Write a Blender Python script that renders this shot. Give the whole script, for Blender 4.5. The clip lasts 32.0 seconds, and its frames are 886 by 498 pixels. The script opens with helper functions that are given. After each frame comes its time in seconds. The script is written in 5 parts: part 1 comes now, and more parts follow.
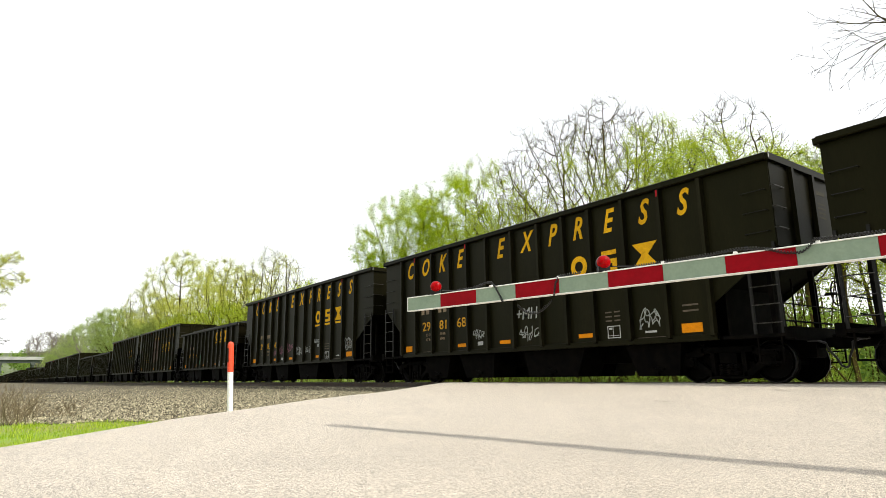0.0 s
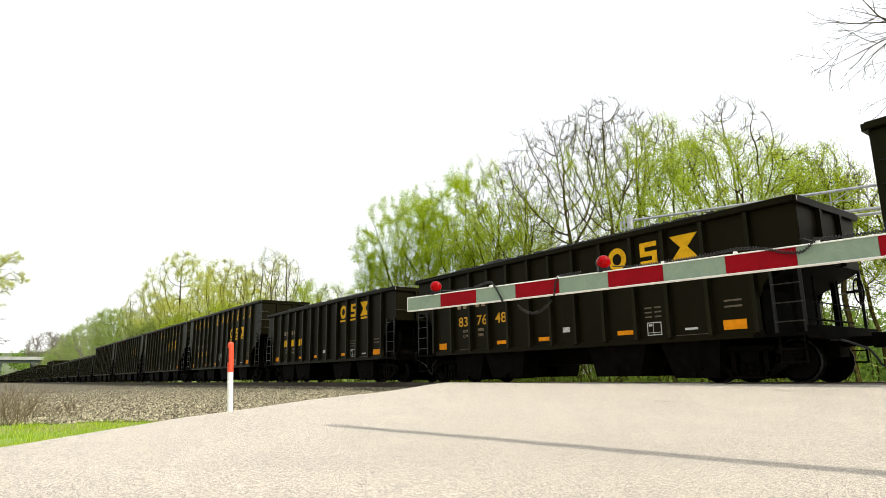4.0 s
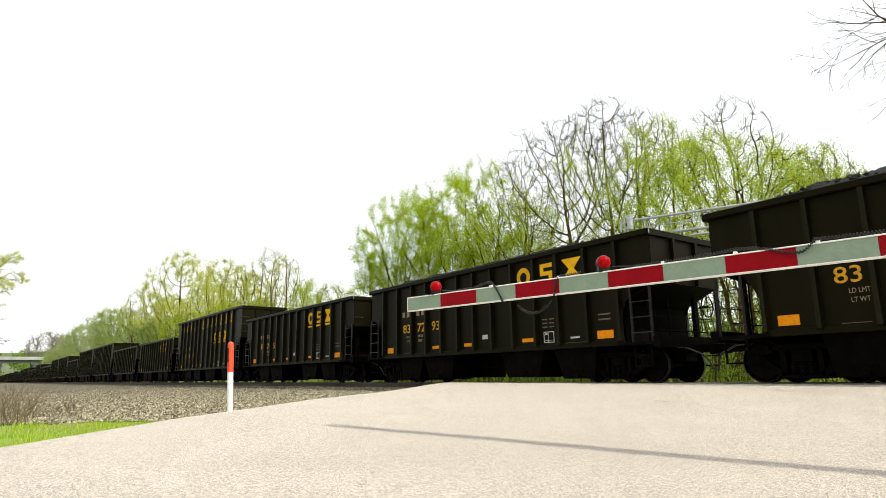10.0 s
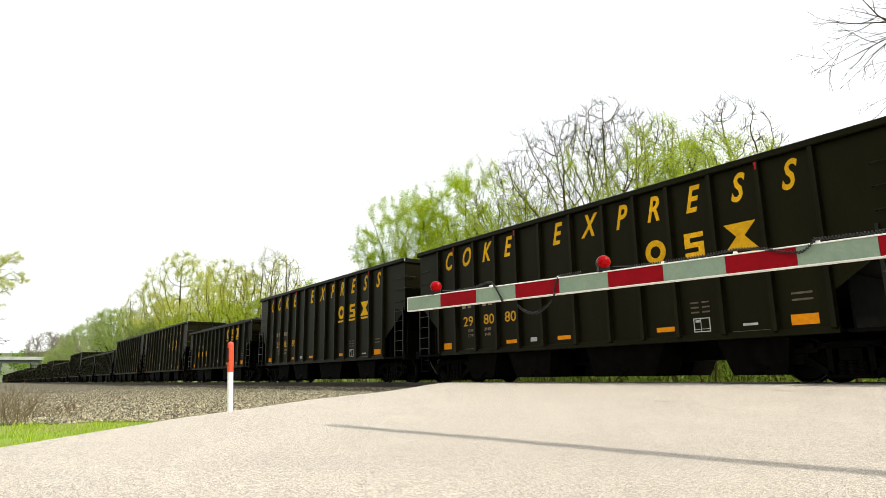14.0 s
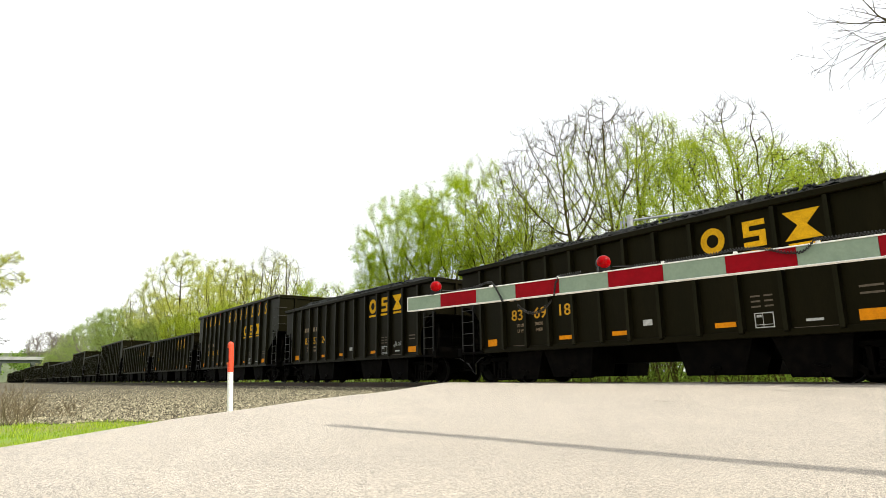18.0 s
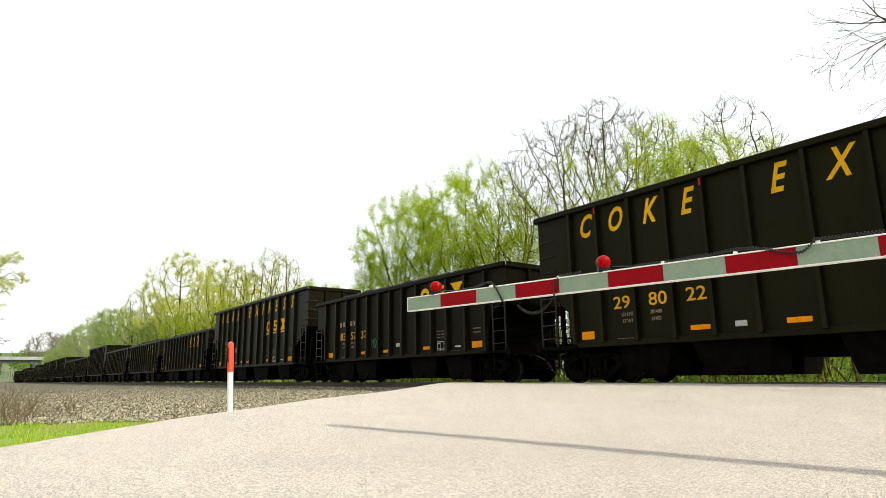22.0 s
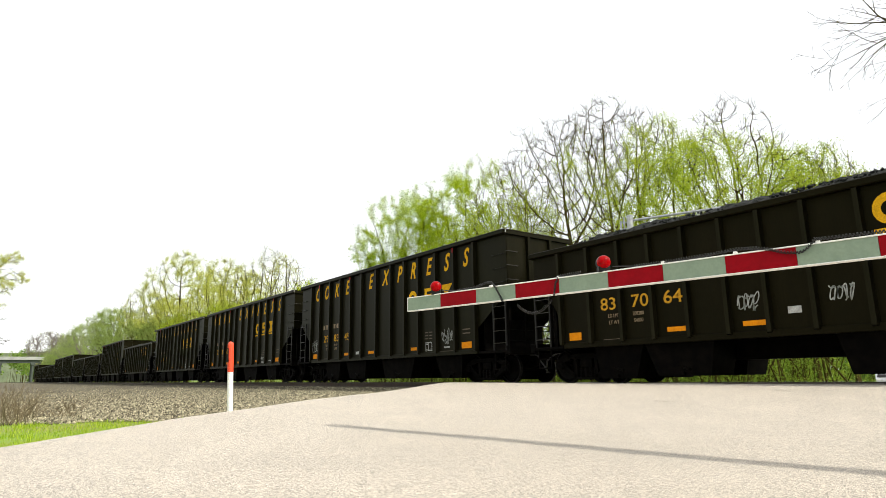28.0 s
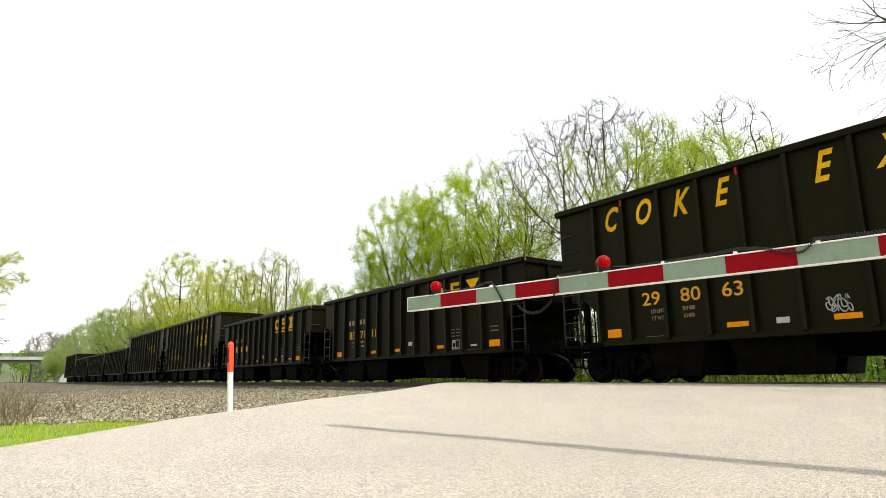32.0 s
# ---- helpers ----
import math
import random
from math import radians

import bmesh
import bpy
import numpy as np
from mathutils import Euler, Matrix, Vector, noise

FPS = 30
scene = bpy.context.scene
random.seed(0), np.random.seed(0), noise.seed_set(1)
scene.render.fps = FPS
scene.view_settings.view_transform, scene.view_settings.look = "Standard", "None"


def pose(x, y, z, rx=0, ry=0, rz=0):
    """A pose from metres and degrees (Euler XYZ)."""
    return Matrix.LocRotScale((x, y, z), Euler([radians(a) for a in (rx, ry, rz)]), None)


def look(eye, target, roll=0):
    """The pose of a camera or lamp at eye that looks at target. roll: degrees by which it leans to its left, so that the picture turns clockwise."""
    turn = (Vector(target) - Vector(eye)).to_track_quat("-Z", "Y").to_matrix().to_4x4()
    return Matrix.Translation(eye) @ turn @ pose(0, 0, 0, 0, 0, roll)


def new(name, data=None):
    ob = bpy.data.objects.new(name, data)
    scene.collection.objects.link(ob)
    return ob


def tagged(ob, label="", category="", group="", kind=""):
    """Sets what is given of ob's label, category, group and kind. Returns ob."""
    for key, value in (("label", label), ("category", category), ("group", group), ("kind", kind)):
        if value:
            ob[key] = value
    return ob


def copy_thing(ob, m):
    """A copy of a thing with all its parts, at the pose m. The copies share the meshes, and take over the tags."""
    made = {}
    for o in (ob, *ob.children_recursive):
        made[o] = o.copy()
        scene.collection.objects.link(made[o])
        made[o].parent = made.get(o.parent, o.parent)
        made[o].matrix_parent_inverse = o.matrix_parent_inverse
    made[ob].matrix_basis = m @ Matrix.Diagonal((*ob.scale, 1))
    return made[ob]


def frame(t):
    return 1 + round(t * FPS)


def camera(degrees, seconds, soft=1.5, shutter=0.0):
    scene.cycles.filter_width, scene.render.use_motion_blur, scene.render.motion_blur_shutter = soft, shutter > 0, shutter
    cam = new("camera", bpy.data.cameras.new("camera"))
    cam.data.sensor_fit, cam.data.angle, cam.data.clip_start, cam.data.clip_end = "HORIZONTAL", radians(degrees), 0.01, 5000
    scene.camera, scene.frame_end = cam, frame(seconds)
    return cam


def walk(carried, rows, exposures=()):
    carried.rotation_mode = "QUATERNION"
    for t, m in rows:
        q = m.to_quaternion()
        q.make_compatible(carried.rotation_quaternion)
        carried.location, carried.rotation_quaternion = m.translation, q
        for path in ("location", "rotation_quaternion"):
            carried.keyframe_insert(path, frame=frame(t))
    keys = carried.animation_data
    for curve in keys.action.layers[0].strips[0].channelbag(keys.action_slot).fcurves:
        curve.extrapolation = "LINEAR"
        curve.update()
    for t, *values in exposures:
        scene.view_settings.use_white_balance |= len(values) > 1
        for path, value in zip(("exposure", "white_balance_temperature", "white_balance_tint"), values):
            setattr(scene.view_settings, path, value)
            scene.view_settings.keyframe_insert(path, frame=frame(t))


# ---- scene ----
cam = camera(71.70, 32.0, soft=0.75)
# the camera stands still on its low tripod beside the crossing; x runs along the track, z = 0 is the rail's top
YAW, TILT, ROLL = radians(53.272), radians(11.693), -0.808
EYE = Vector((0.0, 0.0, 0.245))
AIM = EYE + Vector((-math.sin(YAW) * math.cos(TILT), math.cos(YAW) * math.cos(TILT), math.sin(TILT))) * 10
walk(cam, [(0.0, look(EYE, AIM, ROLL)), (32.0, look(EYE, AIM, ROLL))], exposures=[(0.0, 0.35), (32.0, 0.35)])

# ---------------------------------------------------------------- light
SUN_TO = Vector((0.91, 0.39, 1.11)).normalized()
world = bpy.data.worlds.new("sky")
scene.world = world
world.use_nodes = True
wn = world.node_tree.nodes
sky = wn.new("ShaderNodeTexSky")
sky.sky_type, sky.sun_disc = "NISHITA", False
sky.sun_elevation = math.asin(SUN_TO.z)
sky.sun_rotation = math.atan2(SUN_TO.x, SUN_TO.y)
sky.air_density, sky.dust_density, sky.ozone_density = 1.0, 6.0, 1.0
haze = wn.new("ShaderNodeMix")
haze.data_type = "RGBA"
haze.inputs["Factor"].default_value = 0.6
haze.inputs["B"].default_value = (13.0, 13.1, 12.9, 1)
world.node_tree.links.new(sky.outputs["Color"], haze.inputs["A"])
world.node_tree.links.new(haze.outputs["Result"], wn["Background"].inputs["Color"])
wn["Background"].inputs["Strength"].default_value = 0.11
sun_data = bpy.data.lights.new("sun", "SUN")
sun_data.energy, sun_data.angle, sun_data.color = 3.4, radians(1.5), (1.0, 0.95, 0.86)
sun = new("sun", sun_data)
sun.matrix_world = look(SUN_TO * 60, (0, 0, 0))


# ---------------------------------------------------------------- materials
def material(name, colour, rough=0.7, metal=0.0, second=None, scale=4.0, fine=60.0, bump=0.15, mix=(0.4, 0.65), island=0.0,
             thing=0.0, stretch=None, depth=0.01, gloss=0.5, grain=0.25, tint=(1, 1, 1)):
    """A surface with variation at two scales and fine relief; lengths in metres."""
    m = bpy.data.materials.new(name)
    m.use_nodes = True
    n, link = m.node_tree.nodes, m.node_tree.links.new
    b = n["Principled BSDF"]
    b.inputs["Roughness"].default_value, b.inputs["Metallic"].default_value = rough, metal
    b.inputs["Specular IOR Level"].default_value = gloss
    b.inputs["Specular Tint"].default_value = (*tint, 1)
    tc = n.new("ShaderNodeTexCoord")
    src = tc.outputs["Object"]
    if stretch:
        mp = n.new("ShaderNodeMapping")
        mp.inputs["Scale"].default_value = stretch
        link(src, mp.inputs["Vector"])
        src = mp.outputs["Vector"]
    big, small = n.new("ShaderNodeTexNoise"), n.new("ShaderNodeTexNoise")
    for node, s, d in ((big, scale, 5), (small, fine, 3)):
        node.inputs["Scale"].default_value, node.inputs["Detail"].default_value = s, d
        link(src, node.inputs["Vector"])
    ramp = n.new("ShaderNodeValToRGB")
    ramp.color_ramp.elements[0].position, ramp.color_ramp.elements[1].position = mix
    ramp.color_ramp.elements[0].color = (*colour, 1)
    ramp.color_ramp.elements[1].color = (*(second or [c * 0.7 for c in colour]), 1)
    link(big.outputs["Fac"], ramp.inputs["Fac"])
    hsv = n.new("ShaderNodeHueSaturation")
    link(ramp.outputs["Color"], hsv.inputs["Color"])
    mr = n.new("ShaderNodeMapRange")
    mr.inputs["From Min"].default_value, mr.inputs["From Max"].default_value = 0.3, 0.7
    mr.inputs["To Min"].default_value, mr.inputs["To Max"].default_value = 1 - grain, 1 + grain
    link(small.outputs["Fac"], mr.inputs["Value"])
    value = mr.outputs["Result"]
    for amount, kind, out in ((island, "ShaderNodeNewGeometry", "Random Per Island"), (thing, "ShaderNodeObjectInfo", "Random")):
        if amount:
            g, r, mul = n.new(kind), n.new("ShaderNodeMapRange"), n.new("ShaderNodeMath")
            r.inputs["To Min"].default_value, r.inputs["To Max"].default_value = 1 - amount, 1 + amount
            mul.operation = "MULTIPLY"
            link(g.outputs[out], r.inputs["Value"])
            link(value, mul.inputs[0])
            link(r.outputs["Result"], mul.inputs[1])
            value = mul.outputs["Value"]
    link(value, hsv.inputs["Value"])
    link(hsv.outputs["Color"], b.inputs["Base Color"])
    if bump:
        bp = n.new("ShaderNodeBump")
        bp.inputs["Strength"].default_value, bp.inputs["Distance"].default_value = bump, depth
        link(small.outputs["Fac"], bp.inputs["Height"])
        link(bp.outputs["Normal"], b.inputs["Normal"])
    return m


def leaf_material(name, colour, second):
    m = bpy.data.materials.new(name)
    m.use_nodes = True
    n, link = m.node_tree.nodes, m.node_tree.links.new
    g, ramp = n.new("ShaderNodeNewGeometry"), n.new("ShaderNodeValToRGB")
    ramp.color_ramp.elements[0].color, ramp.color_ramp.elements[1].color = (*colour, 1), (*second, 1)
    link(g.outputs["Random Per Island"], ramp.inputs["Fac"])
    b, t, mix = n["Principled BSDF"], n.new("ShaderNodeBsdfTranslucent"), n.new("ShaderNodeMixShader")
    b.inputs["Roughness"].default_value = 0.7
    b.inputs["Specular IOR Level"].default_value = 0.15
    link(ramp.outputs["Color"], b.inputs["Base Color"])
    link(ramp.outputs["Color"], t.inputs["Color"])
    mix.inputs["Fac"].default_value = 0.5
    link(b.outputs["BSDF"], mix.inputs[1])
    link(t.outputs["BSDF"], mix.inputs[2])
    link(mix.outputs["Shader"], n["Material Output"].inputs["Surface"])
    return m


def chip_material():
    """Pale chip seal: stone chips about a centimetre across, worn and stained in broad patches."""
    m = bpy.data.materials.new("chip_seal")
    m.use_nodes = True
    n, link = m.node_tree.nodes, m.node_tree.links.new
    b = n["Principled BSDF"]
    b.inputs["Roughness"].default_value, b.inputs["Specular IOR Level"].default_value = 0.62, 0.85
    tc = n.new("ShaderNodeTexCoord")
    chips, gaps, broad = n.new("ShaderNodeTexVoronoi"), n.new("ShaderNodeTexVoronoi"), n.new("ShaderNodeTexNoise")
    chips.inputs["Scale"].default_value = gaps.inputs["Scale"].default_value = 230
    gaps.feature = "DISTANCE_TO_EDGE"
    broad.inputs["Scale"].default_value, broad.inputs["Detail"].default_value = 1.1, 6
    for node in (chips, gaps, broad):
        link(tc.outputs["Object"], node.inputs["Vector"])
    speck, dots = n.new("ShaderNodeTexNoise"), n.new("ShaderNodeMapRange")
    speck.inputs["Scale"].default_value, speck.inputs["Detail"].default_value, speck.inputs["Roughness"].default_value = 60, 6, 0.76
    link(tc.outputs["Object"], speck.inputs["Vector"])
    dots.inputs["From Min"].default_value, dots.inputs["From Max"].default_value = 0.36, 0.62
    dots.inputs["To Min"].default_value, dots.inputs["To Max"].default_value = 0.60, 1.22
    link(speck.outputs["Fac"], dots.inputs["Value"])
    ramp = n.new("ShaderNodeValToRGB")
    e = ramp.color_ramp.elements
    e[0].position, e[0].color = 0.0, (0.045, 0.04, 0.033, 1)
    e[1].position, e[1].color = 1.0, (0.88, 0.795, 0.655, 1)
    for pos, col in ((0.2, (0.16, 0.142, 0.115, 1)), (0.35, (0.45, 0.397, 0.318, 1)), (0.72, (0.615, 0.545, 0.436, 1))):
        x = e.new(pos)
        x.color = col
    sep = n.new("ShaderNodeSeparateColor")
    link(chips.outputs["Color"], sep.inputs["Color"])
    link(sep.outputs["Red"], ramp.inputs["Fac"])
    patch, crack, mul = n.new("ShaderNodeMapRange"), n.new("ShaderNodeMapRange"), n.new("ShaderNodeMath")
    patch.inputs["From Min"].default_value, patch.inputs["From Max"].default_value = 0.3, 0.7
    patch.inputs["To Min"].default_value, patch.inputs["To Max"].default_value = 0.93, 1.06
    crack.inputs["From Max"].default_value = 0.12
    crack.inputs["To Min"].default_value = 0.62
    mul.operation = "MULTIPLY"
    link(broad.outputs["Fac"], patch.inputs["Value"])
    link(gaps.outputs["Distance"], crack.inputs["Value"])
    link(patch.outputs["Result"], mul.inputs[0])
    link(crack.outputs["Result"], mul.inputs[1])
    hsv = n.new("ShaderNodeHueSaturation")
    link(ramp.outputs["Color"], hsv.inputs["Color"])
    both = n.new("ShaderNodeMath")
    both.operation = "MULTIPLY"
    link(mul.outputs["Value"], both.inputs[0])
    link(dots.outputs["Result"], both.inputs[1])
    link(both.outputs["Value"], hsv.inputs["Value"])
    link(hsv.outputs["Color"], b.inputs["Base Color"])
    bp = n.new("ShaderNodeBump")
    bp.inputs["Strength"].default_value, bp.inputs["Distance"].default_value = 0.7, 0.006
    link(gaps.outputs["Distance"], bp.inputs["Height"])
    link(bp.outputs["Normal"], b.inputs["Normal"])
    return m


CHIP = chip_material()
BALLAST = material("ballast_bed", (0.15, 0.135, 0.095), 0.95, second=(0.07, 0.062, 0.042), scale=1.2, fine=22, bump=1.0, depth=0.08, gloss=0.1, grain=0.75)
STONE = material("crushed_stone", (0.29, 0.265, 0.18), 0.95, second=(0.10, 0.09, 0.058), scale=6, fine=60, island=0.8, gloss=0.1)
TURF = material("turf", (0.17, 0.29, 0.02), 0.95, second=(0.20, 0.20, 0.06), scale=0.6, fine=30, bump=0.8, depth=0.05)
BLADE = leaf_material("grass_blade", (0.17, 0.32, 0.008), (0.46, 0.56, 0.05))
LEAF = leaf_material("spring_leaf", (0.27, 0.40, 0.014), (0.53, 0.61, 0.05))
THICKET = leaf_material("thicket_leaf", (0.10, 0.18, 0.015), (0.26, 0.34, 0.04))
WOODS = leaf_material("far_leaf", (0.10, 0.19, 0.03), (0.22, 0.30, 0.06))
LEAF_GREEN = leaf_material("green_leaf", (0.27, 0.41, 0.008), (0.53, 0.62, 0.03))
LEAF_FAR = leaf_material("distant_leaf", (0.20, 0.31, 0.06), (0.38, 0.45, 0.13))
LEAF_PALE = leaf_material("pale_leaf", (0.42, 0.48, 0.06), (0.62, 0.62, 0.15))
BARK = material("bark", (0.034, 0.025, 0.008), 0.95, second=(0.06, 0.05, 0.013), scale=5, fine=40, bump=0.8, gloss=0.03)
# grey bark of the farthest trees, with distance haze paled into its colour
BARK_HAZED = material("hazed_grey_bark", (0.21, 0.185, 0.165), 0.95, second=(0.15, 0.135, 0.12), scale=3, fine=20, gloss=0.1)
TWIG = material("dry_twig", (0.14, 0.11, 0.058), 0.95, scale=8)
STEEL = material("rail_steel", (0.06, 0.045, 0.035), 0.75, 0.3, second=(0.09, 0.06, 0.04), scale=5)
RAILTOP = material("polished_rail_head", (0.55, 0.53, 0.5), 0.25, 1.0, scale=20)
TIE = material("creosoted_tie", (0.07, 0.055, 0.045), 0.95, second=(0.11, 0.09, 0.075), scale=3, thing=0.3)
PAINT = material("black_car_paint", (0.0030, 0.0029, 0.0010), 0.46, second=(0.0056, 0.0050, 0.0019), scale=1.6, fine=25, bump=0.08, thing=0.15,
                 stretch=(1.5, 1, 0.3), mix=(0.40, 0.72), gloss=0.10, tint=(1.0, 0.95, 0.5))
PAINT_BROWN = material("dusty_brown_black_paint", (0.0030, 0.0026, 0.0009), 0.5, second=(0.0054, 0.0043, 0.0016), scale=1.6, fine=25, bump=0.08, thing=0.15,
                       stretch=(1.5, 1, 0.3), mix=(0.40, 0.72), gloss=0.08, tint=(1.0, 0.90, 0.5))
# side posts: slightly lighter than the sheets, in upright streaks
RIB = material("streaky_rib_paint", (0.0032, 0.0031, 0.0011), 0.45, second=(0.0066, 0.0059, 0.0028), scale=2.2, fine=25, bump=0.05, thing=0.35,
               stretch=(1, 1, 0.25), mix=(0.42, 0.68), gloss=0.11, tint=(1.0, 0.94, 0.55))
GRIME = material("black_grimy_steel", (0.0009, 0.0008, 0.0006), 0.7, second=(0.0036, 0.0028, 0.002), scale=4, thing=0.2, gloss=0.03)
WORN = material("worn_grey_steel", (0.0048, 0.0043, 0.0033), 0.5, second=(0.0026, 0.0023, 0.0018), scale=6, gloss=0.2)
RUNG = material("bare_steel_rung", (0.035, 0.032, 0.026), 0.4, 0.5, second=(0.018, 0.016, 0.013), scale=9)
HOSE = material("grey_rubber_hose", (0.018, 0.017, 0.016), 0.35, scale=20, bump=0.02)
NUMBER = material("faded_tan_lettering", (0.60, 0.31, 0.02), 0.75, second=(0.44, 0.21, 0.015), scale=11, thing=0.12, gloss=0.1)
HEART = material("faint_red_spray_paint", (0.042, 0.0085, 0.0055), 0.8, scale=8)
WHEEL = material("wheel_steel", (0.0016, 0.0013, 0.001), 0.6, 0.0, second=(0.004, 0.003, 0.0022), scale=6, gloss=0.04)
TREAD = material("dull_wheel_tread", (0.012, 0.011, 0.010), 0.45, 0.6, scale=12)
COAL = material("coke_load", (0.008, 0.009, 0.0085), 0.8, second=(0.016, 0.019, 0.015), gloss=0.2, scale=9, fine=40, bump=1.0, depth=0.05, island=0.5)
YELLOW = material("faded_yellow_lettering", (0.68, 0.365, 0.008), 0.75, second=(0.56, 0.29, 0.008), scale=7, thing=0.12, gloss=0.1)
STENCIL = material("dim_stencil_paint", (0.24, 0.17, 0.10), 0.8, scale=9)
ORANGE = material("orange_reflector", (0.70, 0.24, 0.002), 0.6, second=(0.60, 0.20, 0.002), scale=9, gloss=0.1, grain=0.12)
WHITE = material("white_stencil", (0.42, 0.42, 0.40), 0.7, scale=8, thing=0.1)
CHALK = material("white_spray_paint", (0.33, 0.34, 0.32), 0.8, scale=8)
PINK = material("pink_spray_paint", (0.22, 0.08, 0.12), 0.8, scale=8)
RUST = material("bare_brown_patch", (0.085, 0.058, 0.045), 0.85, second=(0.05, 0.032, 0.026), scale=2.0, gloss=0.1)
DIM = material("dim_yellow_stencil", (0.022, 0.019, 0.006), 0.85, scale=9)
FAINT = material("faint_stencil", (0.10, 0.075, 0.05), 0.85, scale=9)
TEAL = material("green_spray_paint", (0.035, 0.15, 0.07), 0.8, scale=8)
MARK_RED = material("red_post_tab", (0.42, 0.012, 0.02), 0.7, scale=9, gloss=0.1)
STRIPE_RED = material("red_reflective_sheeting", (0.245, 0.0008, 0.006), 0.5, second=(0.21, 0.0008, 0.005), scale=10, bump=0.03, grain=0.06, gloss=0.08)
STRIPE_WHITE = material("silver_reflective_sheeting", (0.225, 0.29, 0.215), 0.5, second=(0.205, 0.268, 0.2), scale=10, bump=0.03, grain=0.06, gloss=0.1)
TRIM = material("white_gate_trim", (0.78, 0.78, 0.74), 0.5, second=(0.66, 0.65, 0.6), scale=6, bump=0.02, grain=0.08)
RUBBER = material("black_rubber", (0.007, 0.0065, 0.006), 0.4, scale=20, bump=0.02)
HOUSING = material("black_lamp_housing", (0.008, 0.007, 0.007), 0.5, gloss=0.2, scale=20)
POST_WHITE = material("white_marker_plastic", (0.75, 0.75, 0.72), 0.5, second=(0.62, 0.62, 0.58), scale=4)
POST_RED = material("orange_red_marker_plastic", (0.72, 0.065, 0.015), 0.5, second=(0.6, 0.05, 0.015), scale=6)
ALU = material("grey_aluminium", (0.45, 0.46, 0.46), 0.45, 0.6, scale=8)
CONCRETE = material("bridge_concrete", (0.33, 0.34, 0.32), 0.85, second=(0.26, 0.27, 0.26), scale=0.4, fine=6)
GIRDER = material("bridge_girder", (0.055, 0.07, 0.06), 0.7, scale=0.6, fine=5)
RIDGE = material("wooded_ridge", (0.12, 0.145, 0.085), 1.0, second=(0.085, 0.105, 0.06), scale=0.05, fine=0.6, bump=0.0, gloss=0.0)
SILVER = material("silver_car_paint", (0.45, 0.46, 0.48), 0.3, 0.5, scale=4, bump=0.02, grain=0.05)
SCAR = material("tar_crack", (0.10, 0.09, 0.08), 0.9, scale=9)
LENS = material("red_lamp_lens", (0.30, 0.0004, 0.0015), 0.2, second=(0.16, 0.0003, 0.0008), scale=30, fine=120, bump=0.15, gloss=0.08)
LENS.node_tree.nodes["Principled BSDF"].inputs["Emission Color"].default_value = (1, 0.01, 0.02, 1)
LENS.node_tree.nodes["Principled BSDF"].inputs["Emission Strength"].default_value = 0.03


